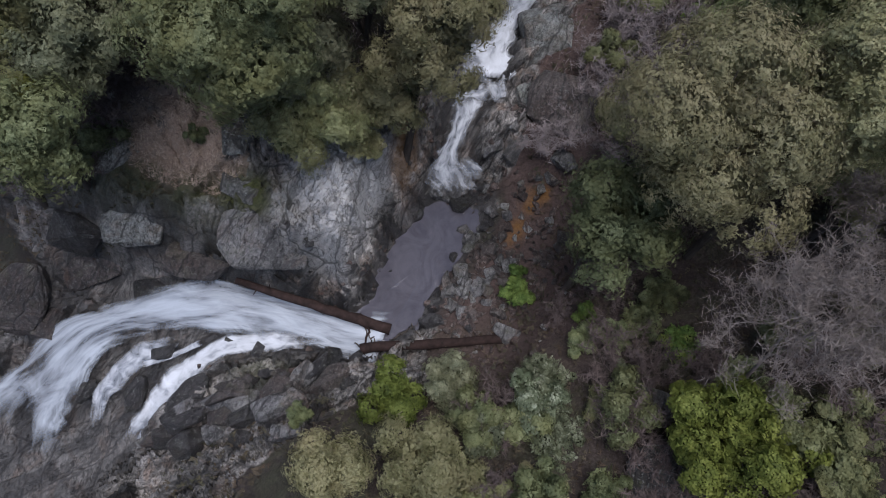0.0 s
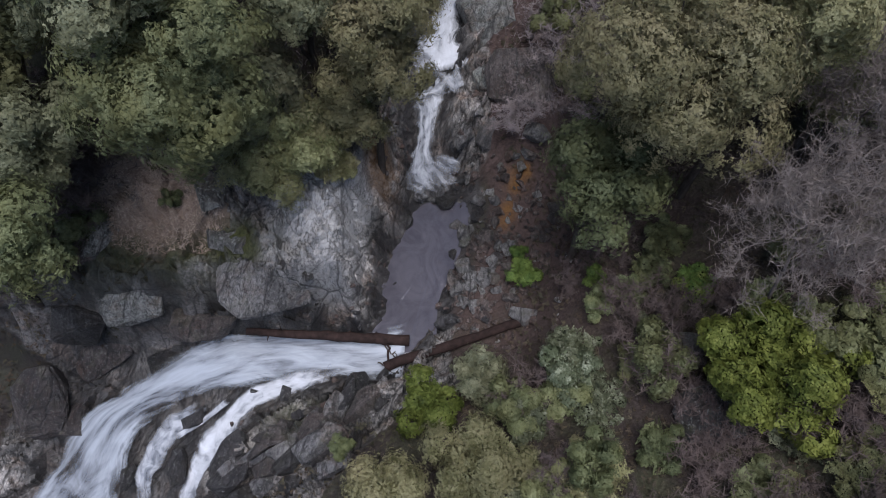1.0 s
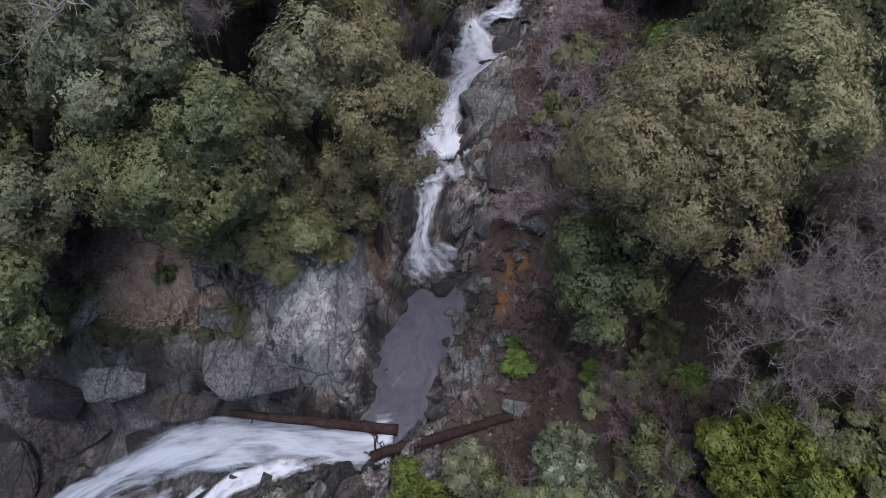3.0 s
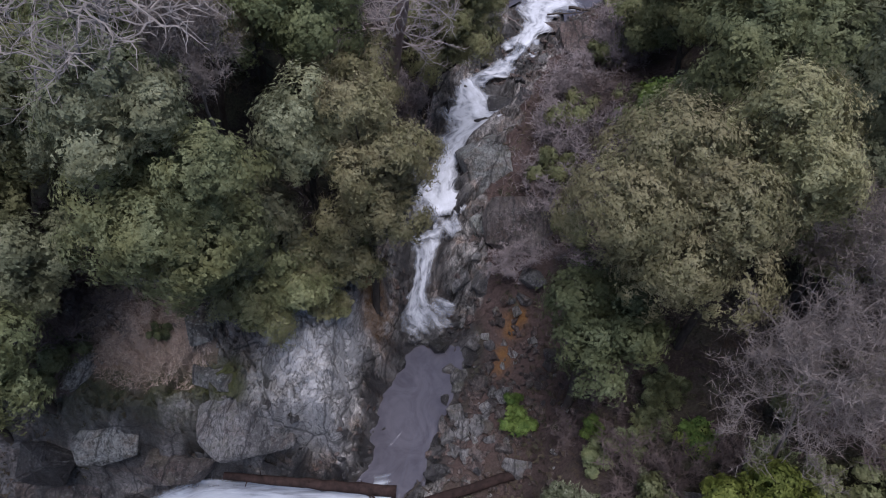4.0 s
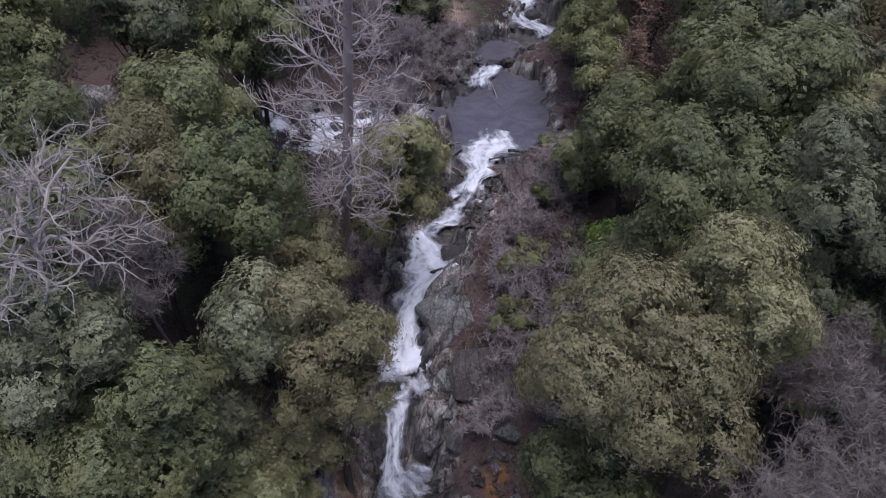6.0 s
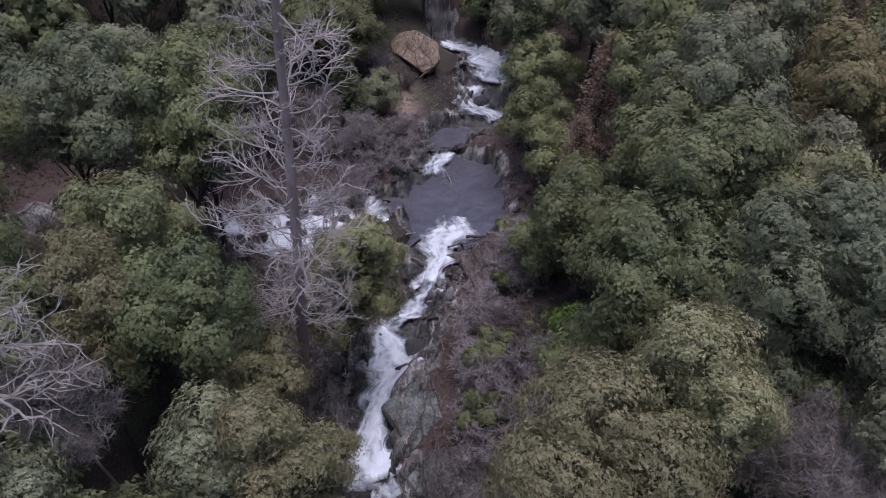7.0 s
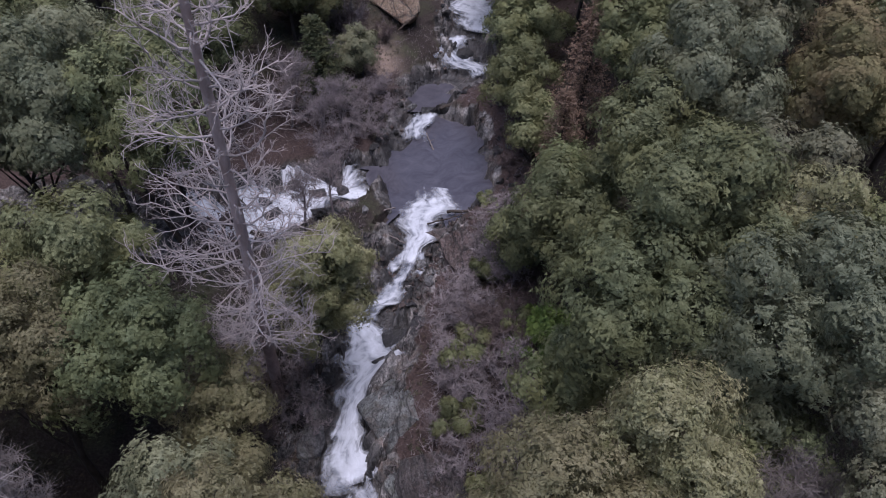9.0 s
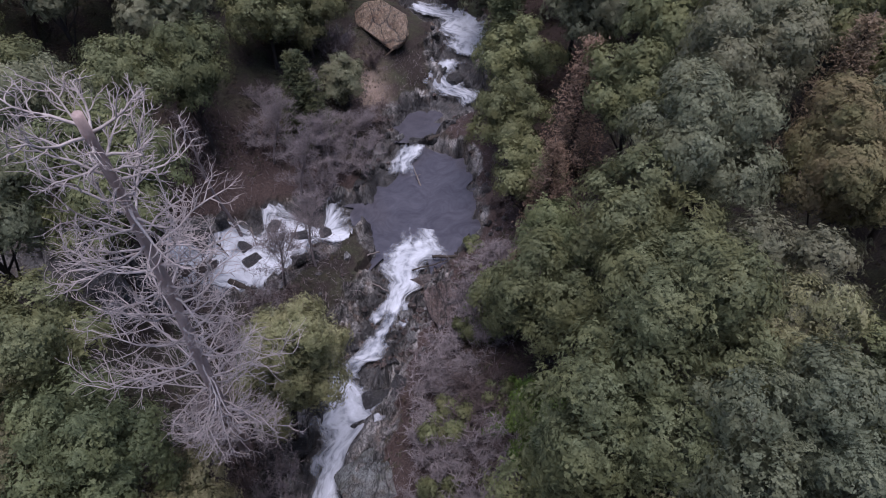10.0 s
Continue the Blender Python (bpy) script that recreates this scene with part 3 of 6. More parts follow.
    dry = bump_at(x, y, -19.6, 20.0, 5.0, 3.0) + 0.8 * bump_at(x, y, -3.4, 92, 3, 4)
    rock = np.where(dry > 0.4, rock * 0.3, rock)
    layers = np.maximum(shelf, foot)
    tone = layers * np.where(shelf > foot, 0.6 * tone_a + 0.4 * tone_b, 0.6 * tone_c + 0.4 * tone_d) + (1 - layers) * (0.4 * tone_e + 0.35 * tone_f + 0.25 * tone_g)
    return z, dict(tone=tone, moss=np.clip(bump_at(x, y, -18.6, 17.6, 4.5, 1.3) + bump_at(x, y, -14.2, 18.8, 2.6, 1.2) + 0.7 * bump_at(x, y, -24, 17.5, 3, 2.5) + 0.5 * bump_at(x, y, -9.6, 10.2, 2.4, 1.6), 0, 1), rock=rock, wet_shade=wet_shade, pale=pale, duff=duff, rust=rust, dry=np.clip(dry, 0, 1))


def graded(c, far, step_out=1.22):
    """Goes on from even steps both ways, with steps that grow."""
    s, left = 0.3, [c[0]]
    while left[-1] > -far:
        s *= step_out
        left.append(left[-1] - s)
    s = 0.3
    while c[-1] < far:
        s *= step_out
        c.append(c[-1] + s)
    return np.array(left[:0:-1] + c)


gx = graded(list(np.arange(-31, 18, 0.2)), 2500)
gy = graded(list(np.arange(-4, 31, 0.17)) + list(np.arange(31, 108, 0.34)), 2500)
X, Y = np.meshgrid(gx, gy)
Zg, masks = land(X, Y, True)
cols, rows_n = len(gx), len(gy)
idx = np.arange(cols * rows_n).reshape(rows_n, cols)
quads = np.stack([idx[:-1, :-1], idx[:-1, 1:], idx[1:, 1:], idx[1:, :-1]], -1).reshape(-1, 4)
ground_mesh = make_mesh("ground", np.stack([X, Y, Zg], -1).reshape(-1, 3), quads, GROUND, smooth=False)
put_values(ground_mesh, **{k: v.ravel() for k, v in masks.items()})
ground = tagged(new("ground", ground_mesh), "steep creek valley floor of fractured grey rock and brown leaf litter", "ground", kind="structure")


def height(x, y):
    """The ground's height, between its own vertices."""
    i, j = int(np.clip(np.searchsorted(gx, x) - 1, 0, cols - 2)), int(np.clip(np.searchsorted(gy, y) - 1, 0, rows_n - 2))
    u, v = (x - gx[i]) / (gx[i + 1] - gx[i]), (y - gy[j]) / (gy[j + 1] - gy[j])
    return float((Zg[j, i] * (1 - u) + Zg[j, i + 1] * u) * (1 - v) + (Zg[j + 1, i] * (1 - u) + Zg[j + 1, i + 1] * u) * v)


def heights(x, y):
    i, j = np.clip(np.searchsorted(gx, x) - 1, 0, cols - 2), np.clip(np.searchsorted(gy, y) - 1, 0, rows_n - 2)
    u, v = (x - gx[i]) / (gx[i + 1] - gx[i]), (y - gy[j]) / (gy[j + 1] - gy[j])
    return (Zg[j, i] * (1 - u) + Zg[j, i + 1] * u) * (1 - v) + (Zg[j + 1, i] * (1 - u) + Zg[j + 1, i + 1] * u) * v


# ---- water ----


def pool(name, outline, level, label):
    pts = np.array(outline, dtype=float)
    t = np.linspace(0, len(pts), 181)[:-1]
    i = t.astype(int)
    f = (t - i)[:, None]
    p0, p1, p2, p3 = pts[(i - 1) % len(pts)], pts[i], pts[(i + 1) % len(pts)], pts[(i + 2) % len(pts)]
    ring = 0.5 * (2 * p1 + (p2 - p0) * f + (2 * p0 - 5 * p1 + 4 * p2 - p3) * f ** 2 + (3 * p1 - p0 - 3 * p2 + p3) * f ** 3)
    mid = ring.mean(0)
    reach = np.linspace(0.3, 1.25, 60)
    shore = mid + (ring - mid)[:, None] * reach[None, :, None]
    dry = land(shore[..., 0], shore[..., 1]) > level + 0.02
    stop = np.where(dry.any(1), reach[np.argmax(dry, 1)] + 0.03, 1.02)
    ring = mid + (ring - mid) * stop[:, None]
    v, faces = [(mid[0], mid[1], level)], []
    for k in range(1, 9):
        q = mid + (ring - mid) * k / 8
        v += [(a, b, level + 0.015 * math.sin(a * 3 + b * 5)) for a, b in q]
    n = len(ring)
    for j in range(n):
        faces.append((0, 1 + j, 1 + (j + 1) % n))
        for k in range(7):
            a, b = 1 + k * n + j, 1 + k * n + (j + 1) % n
            faces.append((a, a + n, b + n, b))
    return tagged(new(name, make_mesh(name, v, faces, POOL, smooth=True)), label, "water", kind="structure")


pool("water_pool_lower", [(-1.2, 29), (-3.2, 28), (-4.2, 24.5), (-6.2, 21), (-5.6, 17.5), (-4.0, 15.6), (-2.0, 15.4), (-0.4, 17.5), (0.2, 20.5), (0.9, 24), (1.6, 27.5), (0.9, 29.4)], 5.95,
     "shallow dark grey creek pool between rock slabs")
pool("water_pool_upper", [(-3.6, 73.5), (-3.0, 70), (-1.2, 66.5), (2, 65.6), (5, 65.5), (9.2, 65.2), (10.2, 70), (10.8, 78), (9, 83), (6.5, 85.2), (2.5, 83), (0.6, 78)], 11.42,
     "wide calm dark grey pool above the cascade")
pool("water_pool_far", [(0.8, 85), (0.2, 89), (1.6, 93), (5, 93.4), (7, 90.5), (6.6, 87), (4, 85)], 12.05, "small calm dark pool upstream")


def white_water(name, left, right, label, foam=0.62, along=0.35, seed=1, gaps=(), lift=0.1, torn=0.3, wave=0.12, fade=(0.9, 0.9), drape=True):
    """A sheet of rushing water between two borders, each a list of (x, y, z)."""
    left, right = np.array(left, dtype=float), np.array(right, dtype=float)

    def even(line, n):
        s = np.concatenate([[0], np.cumsum(np.linalg.norm(np.diff(line, axis=0), axis=1))])
        u = np.linspace(0, s[-1], n)
        p = np.stack([np.interp(u, s, line[:, k]) for k in range(3)], 1)
        for _ in range(max(2, n // 18)):
            p[1:-1] = (p[:-2] + 2 * p[1:-1] + p[2:]) / 4
        return p

    length = np.linalg.norm(np.diff((left + right) / 2, axis=0), axis=1).sum()
    n = max(12, int(length / along))
    width = np.linalg.norm(left - right, axis=1).mean()
    m = max(8, int(width / along))
    a, b = even(left, n), even(right, n)
    u = np.linspace(0, 1, m + 1)
    p = a[:, None] * (1 - u)[None, :, None] + b[:, None] * u[None, :, None]
    r = np.random.default_rng(seed)
    run = np.linspace(0, length, n)
    ragged = (wave_noise(run, np.zeros(n), 3.0, seed + 3)[:, None] * (1 - u) ** 2 - wave_noise(run, np.ones(n) * 9, 3.0, seed + 4)[:, None] * u ** 2)
    p[..., :2] += ragged[..., None] * (b - a)[:, None, :2] * torn
    V, U = np.meshgrid(np.linspace(0, length, n), u * width, indexing="ij")
    p[..., 2] += lift + wave * wave_noise(V, U * 2.5, 1.6, seed) + min(0.18, 0.04 * width) * np.sin(np.pi * u)[None] + 0.05 * wave_noise(V * 2, U * 6, 0.8, seed + 5)
    if drape:
        bed = heights(p[..., 0], p[..., 1]) + 0.06
        z = np.minimum(np.maximum(p[..., 2], bed), p[..., 2] + 0.8)
        for _ in range(2):
            z[1:-1] = (z[:-2] + 2 * z[1:-1] + z[2:]) / 4
            z[:, 1:-1] = (z[:, :-2] + 2 * z[:, 1:-1] + z[:, 2:]) / 4
        p[..., 2] = z
    q = np.arange(n * (m + 1)).reshape(n, m + 1)
    quads = np.stack([q[:-1, :-1], q[:-1, 1:], q[1:, 1:], q[1:, :-1]], -1).reshape(-1, 4)
    me = make_mesh(name, p.reshape(-1, 3), quads, FOAM if width > 3 and name.startswith('water_falls') else CURD, smooth=True)
    f = np.full(V.shape, foam)
    for (u0, v0, du, dv, amount) in gaps:
        f += amount * np.exp(-((U / width - u0) / du) ** 2 - ((V / length - v0) / dv) ** 2)
    edge = 5.0 if name.startswith("water_falls") else 3.0
    body = np.minimum(np.minimum(u, 1 - u)[None] * edge * np.ones((n, 1)), np.minimum(V / fade[0], (length - V) / fade[1]))
    put_values(me, foam=f.ravel(), body=np.clip(body, 0, 1).ravel())
    uv = me.uv_layers.new(name="UVMap")
    loops = np.empty(len(me.loops), dtype=np.int32)
    me.loops.foreach_get("vertex_index", loops)
    uv.data.foreach_set("uv", np.stack([U.ravel()[loops], V.ravel()[loops]], 1).ravel().astype(np.float32))
    return tagged(new(name, me), label, "white water", kind="structure")


def ribbon(line, width):
    """Borders of a stream of that width along a line of (x, y, z)."""
    line = np.array(line, dtype=float)
    t = unit(np.gradient(line[:, :2], axis=0))
    side = np.stack([-t[:, 1], t[:, 0], np.zeros(len(t))], 1) * (np.broadcast_to(width, len(line)) / 2)[:, None]
    return line - side, line + side


def stream(name, line, widths, label, foam=0.62, seed=1, **more):
    return white_water(name, *ribbon(line, np.array(widths) * 1.45), label, foam, 0.28, seed, **{"wave": 0.06, **more})


stream("water_cascade", [(2.9, 70, 11.4), (2.4, 66.4, 11.42), (1.9, 63, 11.25), (1.3, 60.6, 11.05), (0.4, 58.6, 10.9)], [2.4, 4.2, 2.6, 1.7, 1.3], "white water pouring out of the pool over broken rocks", 0.8, 3, fade=(3.4, 0.8))
stream("water_strand_west", [(0.9, 61, 11.1), (-0.3, 59.2, 10.9), (-1.3, 57.6, 10.8)], [0.7, 0.9, 0.6], "thin strand of white water between rocks", 0.7, 4)
stream("water_strand_east", [(1.8, 60.6, 11.1), (2.0, 58.8, 10.95), (1.4, 57, 10.85)], [0.6, 0.8, 0.7], "thin strand of white water between rocks", 0.68, 6)
stream("water_rapids", [(1.0, 59.6, 10.95), (0.2, 57.6, 10.85), (-0.4, 55.8, 10.8), (-1.8, 54.4, 10.78), (-2.9, 53.0, 10.75), (-3.0, 51.4, 10.72)], [1.3, 1.2, 1.2, 1.4, 1.5, 1.5], "broken white rapids between grey rocks", 0.62, 18)
stream("water_step", [(-0.2, 56.2, 10.9), (-0.9, 54.6, 10.8), (-2.6, 53.4, 10.75)], [1.4, 2.0, 1.4], "small white step in the creek", 0.74, 8)
stream("water_cascade_middle", [(-4.2, 52.6, 10.75), (-3.2, 50.2, 10.7), (-2.7, 48.2, 10.6), (-3.3, 46, 10.5), (-3.9, 44, 10.35), (-4.0, 42, 10.1), (-4.0, 40, 9.8), (-3.5, 37.8, 9.5), (-3.3, 36.9, 9.35)],
       [1.4, 2.6, 4.0, 3.6, 2.6, 1.9, 2.0, 3.0, 2.6], "white cascade rushing past a large boulder", 0.8, 5)
stream("water_cascade_bank", [(-4.4, 45.2, 10.5), (-5.1, 43.9, 10.3), (-5.0, 42.8, 10.1)], [0.9, 1.2, 0.7], "short white spill beside the cascade", 0.66, 10)
stream("water_cascade_arm", [(-3.2, 37.2, 9.45), (-4.6, 37.0, 9.35), (-6.0, 36.8, 9.2)], [1.0, 1.1, 0.8], "white arm of water round a dark rock", 0.72, 12)
stream("water_cascade_fork_west", [(-3.2, 36.4, 9.3), (-4.2, 35.2, 9.15), (-5.6, 34.1, 9.0)], [1.4, 1.5, 1.2], "white water splitting round a dark rock", 0.74, 7)
stream("water_cascade_fork_east", [(-2.9, 37.2, 9.45), (-2.4, 36, 9.25), (-2.1, 34.8, 9.0)], [1.3, 1.2, 0.8], "short white fall beside a dark rock", 0.72, 9)
stream("water_cascade_lower", [(-4.9, 34.4, 9.0), (-4.3, 33, 8.75), (-4.1, 31.4, 8.45), (-3.6, 29.8, 8.0), (-2.9, 28.6, 7.2), (-1.7, 27.4, 6.4)], [1.6, 2.0, 2.0, 2.6, 3.4, 3.0], "white cascade fanning out into the lower pool", 0.66, 14, fade=(0.8, 2.0))
stream("water_cascade_fan", [(-3.2, 29.9, 8.0), (-2.0, 29.6, 7.8), (-0.6, 29.7, 7.4)], [1.2, 1.5, 1.2], "white spray fanning over rock", 0.62, 16)
stream("water_strand", [(2.2, 50.2, 11.3), (1.8, 48.6, 10.9), (0.9, 46.0, 10.6)], [0.5, 0.8, 0.9], "narrow white strand of water between rocks", 0.68, 11)
stream("water_upper_falls", [(3.0, 109.6, 17.4), (6, 107.5, 16.8), (10, 105, 16.2), (11.8, 102, 15.6), (10, 99, 14.9)], [2.0, 3.4, 5.0, 5.6, 3.6], "white falls at the head of the creek", 0.74, 13)
stream("water_upper_rapids", [(6.6, 98.8, 14.8), (6.2, 95.5, 14.0), (8.5, 93, 13.3), (10, 90.6, 12.7)], [3.2, 3.4, 2.8, 3.4], "foaming rapids between dark boulders", 0.66, 15)
stream("water_pool_inlet", [(2.8, 84, 12.2), (1.7, 80.8, 11.7), (1.7, 78.0, 11.47)], [2.2, 2.8, 3.2], "small white inlet between two pools", 0.66, 17, fade=(0.9, 2))
stream("water_side_falls", [(-19, 61.8, 13.8), (-15, 64, 13.0), (-11.5, 67.4, 12.45), (-7.5, 69.8, 11.95), (-3.4, 71.8, 11.5)], [6.0, 8.0, 8.0, 5.6, 4.4], "side stream foaming through boulders into the pool", 0.8, 19, torn=0.4, fade=(1, 2.4))
white_water("water_falls", [(-3.0, 17.5, 5.95), (-6.6, 16.4, 5.2), (-11.2, 15.9, 4.6), (-13.7, 15.6, 4.1), (-15.8, 15.3, 3.9), (-17.5, 14.4, 3.6), (-20.6, 12.3, 1.9), (-23.4, 10.3, 0.6), (-24.9, 9.1, 0.2), (-26.0, 7.2, -1.2), (-27.8, 5.0, -3.1), (-29.6, 3.1, -4.2), (-30.2, -0.5, -5.6)],
            [(-2.6, 13.2, 5.7), (-4.6, 13.0, 5.1), (-6.9, 13.3, 4.6), (-8.6, 13.2, 4.1), (-11.2, 12.4, 3.4), (-13.2, 11.8, 3.0), (-15.6, 11.2, 2.2), (-17.4, 10.3, 1.7), (-19.5, 9.6, 0.8), (-20.5, 8.6, 0.2), (-21.3, 6.8, -0.9), (-21.5, 4.7, -1.9), (-21.4, 0.4, -4.4)],
            "broad white waterfall sliding down dark rock", 0.78, 0.24, 23,
            gaps=[(0.3, 0.8, 0.14, 0.07, -0.4), (0.62, 0.9, 0.14, 0.1, -0.4), (0.12, 0.93, 0.1, 0.1, -0.45), (0.9, 0.52, 0.1, 0.05, -0.3), (0.75, 0.45, 0.05, 0.1, -0.25), (0.05, 0.1, 0.1, 0.07, -0.2), (0.5, 0.3, 0.5, 0.05, -0.12), (0.6, 0.68, 0.08, 0.1, -0.3), (0.78, 0.6, 0.07, 0.05, -0.5)],
            lift=0.3, wave=0.12, torn=0.05, fade=(0.8, 4))
white_water("water_falls_veil", [(-16.4, 11.0, 2.0), (-19.0, 9.7, 0.8), (-20.6, 7.8, -0.6), (-20.7, 5.7, -1.6), (-19.9, 2.7, -2.8)], [(-15.4, 10.9, 2.0), (-17.4, 8.6, 0.8), (-18.2, 7.5, 0.1), (-19.2, 5.6, -1.0), (-19.0, 2.7, -2.7)],
            "thin veil of water between dark rocks", 0.66, 0.2, 25, lift=0.3, wave=0.1, torn=0.12, fade=(2, 3))
white_water("water_falls_arm", [(-7.4, 14.4, 4.8), (-10.3, 13.3, 3.7), (-13.1, 11.9, 3.0), (-15.0, 10.1, 1.7), (-16.2, 8.7, 0.9), (-16.8, 6.8, -0.4), (-17.6, 2.7, -3.2)], [(-6.7, 13.0, 4.7), (-9.9, 11.8, 3.5), (-12.4, 10.7, 2.7), (-13.4, 9.5, 1.5), (-13.6, 8.0, 0.9), (-14.5, 5.8, -0.5), (-16.2, 2.6, -3.2)],
            "white arm of the waterfall running down a rock groove", 0.8, 0.2, 27, gaps=[(0.5, 0.95, 0.4, 0.12, -0.3)], lift=0.34, wave=0.1, torn=0.08, fade=(2.5, 2.5))
white_water("water_falls_thread", [(-14.6, 11.2, 2.4), (-16.3, 9.6, 1.3), (-18.2, 8.3, 0.5)], [(-14.2, 10.9, 2.4), (-16.0, 9.2, 1.3), (-18.0, 7.8, 0.4)], "thin thread of water crossing a mossy rock", 0.7, 0.12, 29, lift=0.42, wave=0.05, torn=0.1, fade=(0.6, 0.8))

# ---- rocks ----


def boulder_mesh(name, mat, r, size=(1, 1, 1), corners=16, detail=1, rough=0.05):
    """An angular block with worn edges."""
    bm = bmesh.new()
    for _ in range(corners):
        v = unit(r.normal(size=3)) * r.uniform(0.8, 1.0)
        v = np.clip(v * 1.25, -0.85, 0.85)
        bm.verts.new(v * np.array(size) * 0.5)
    res = bmesh.ops.convex_hull(bm, input=bm.verts)
    bmesh.ops.delete(bm, geom=[g for g in res["geom_interior"] if isinstance(g, bmesh.types.BMVert)], context="VERTS")
    bmesh.ops.dissolve_limit(bm, angle_limit=radians(14), verts=bm.verts, edges=bm.edges)
    bmesh.ops.bevel(bm, geom=list(bm.edges), offset=0.035 * min(size), segments=1, affect="EDGES")
    bmesh.ops.triangulate(bm, faces=bm.faces)
    if detail:
        bmesh.ops.subdivide_edges(bm, edges=bm.edges, cuts=detail, use_grid_fill=True)
        for v in bm.verts:
            v.co += v.normal * noise.fractal(v.co * (5.0 / max(size)) + Vector((r.uniform(0, 9), 0, 0)), 0.6, 2.0, 3) * rough * min(size)
    me = bpy.data.meshes.new(name)
    bm.to_mesh(me)
    bm.free()
    me.materials.append(mat)
    return me


small_rocks = {m.name: [boulder_mesh("boulder", m, rng, (1, rng.uniform(0.6, 0.9), rng.uniform(0.45, 0.7)), 13, 0) for _ in range(6)] for m in (ROCK, DARKROCK, PALEROCK, RUSTROCK, BROWNROCK)}


def boulder(x, y, size, mat, label, turn=0.0, tip=(0, 0), sink=0.3, shape=None, own=None, z=None, group="creek boulders"):
    me = own or small_rocks[mat.name][int(rng.integers(6))]
    z = height(x, y) if z is None else z
    ob = new("boulder", me)
    ob.matrix_basis = Matrix.LocRotScale((x, y, z + size * (0.3 - sink)), Euler((radians(tip[0]), radians(tip[1]), radians(turn))), (size,) * 3)
    return tagged(ob, label, "boulder", group)


def big_rock(x, y, size, mat, label, turn=0, tip=(0, 0), z=None, sink=0.25, corners=16):
    me = boulder_mesh("boulder", mat, rng, size, max(corners, 15), 2, 0.02)
    ob = new("boulder", me)
    z = height(x, y) if z is None else z
    ob.matrix_basis = Matrix.LocRotScale((x, y, z + size[2] * (0.5 - sink)), Euler((radians(tip[0]), radians(tip[1]), radians(turn))), None)
    return tagged(ob, label, "boulder", "large boulders")


big_rock(-0.7, 41.6, (5.6, 6.6, 4.2), GREENROCK, "huge greenish-grey boulder beside the white cascade", 12, (4, 3), 10.2, 0.3, 14)
big_rock(0.6, 36.8, (4.6, 5.0, 2.6), GREENROCK, "flat grey rock below the huge boulder", -20, (5, -4), 9.4, 0.4)
big_rock(-4.4, 35.7, (1.5, 1.1, 0.9), DARKROCK, "dark wet rock parting the cascade", 30, (0, 0), 9.0, 0.3)
big_rock(-1.2, 32.6, (2.0, 4.2, 1.5), ROCK, "long grey rock beside the cascade", 14, (0, 6), 8.4, 0.45)
big_rock(0.8, 32.0, (2.2, 4.0, 1.8), ROCK, "leaning grey slab under bare shrubs", -8, (5, 0), 8.8, 0.4)
big_rock(-1.7, 27.3, (1.8, 1.6, 1.0), DARKROCK, "dark wet rock at the foot of the cascade", 40, (0, 0), 6.2, 0.35)
big_rock(-3.6, 27.6, (2.2, 1.8, 1.0), ROCK, "low grey rock at the pool's edge", 10, (0, 0), 6.4, 0.4)
big_rock(-0.2, 17.6, (2.2, 1.7, 1.4), DARKROCK, "dark rounded boulder in the pool outlet", 20, (0, 0), 5.9, 0.4)
big_rock(4.9, 18.6, (2.6, 1.8, 1.3), ROCK, "grey boulder beside the bright green bush", 5, (0, 0), None, 0.35)
big_rock(13.3, 15.2, (3.6, 2.4, 2.2), ROCK, "pale lichen-covered boulder between the shrubs", 10, (0, 0), None, 0.25)
big_rock(14.9, 11.6, (4.4, 3.8, 2.8), MOSSROCK, "large dark lichen-spotted boulder under the trees", 25, (0, 8), None, 0.3)
big_rock(-16.0, 21.2, (2.2, 3.0, 1.3), LICHENROCK, "pale angular rock beside dry grass", 25, (6, 0), None, 0.3)
big_rock(-14.8, 19.0, (3.6, 2.0, 1.2), LICHENROCK, "pale flat ledge rock above the cliff", -8, (5, 0), None, 0.3)
big_rock(-20.6, 22.8, (2.4, 1.6, 1.3), ROCK, "grey rock under the oak", 0, (0, 0), None, 0.3)
big_rock(-16.8, 23.2, (2.8, 1.5, 1.2), ROCK, "grey rock behind dry grass", 20, (0, 0), None, 0.3)
# This block's dark granite also stands in for shade at the overhang.
big_rock(-25.4, 14.6, (4.5, 4.0, 4.2), DARKROCK, "dark overhanging cliff block above the falls", 15, (0, -8), None, 0.55)
big_rock(-28.5, 9.5, (5.0, 6.0, 5.0), BROWNROCK, "brown-grey cliff block beside the falls", 20, (0, -10), None, 0.5)
big_rock(-0.8, 98.6, (7.4, 7.0, 7.0), TANROCK, "tall tan-brown rock face at the upper creek", 10, (0, 6), None, 0.3, 14)
big_rock(4.4, 96.5, (2.6, 2.0, 1.6), DARKROCK, "dark boulder in the upper rapids", 0, (0, 0), 14.0, 0.35)
big_rock(8.2, 95.4, (2.8, 2.2, 1.7), DARKROCK, "dark boulder in the upper rapids", 50, (0, 0), 13.6, 0.35)
big_rock(11.6, 89.4, (3.0, 2.4, 2.0), DARKROCK, "dark boulder on the pool's bank", 80, (0, 0), 12.2, 0.35)
big_rock(-2.8, 66.0, (4.6, 3.4, 2.0), ROCK, "rounded brown-grey rock dome beside the outlet", 10, (0, 0), 11.2, 0.35)
big_rock(5.6, 61.8, (4.4, 3.0, 1.8), ROCK, "broad grey rock at the pool's lip", -10, (0, 0), 10.9, 0.4)
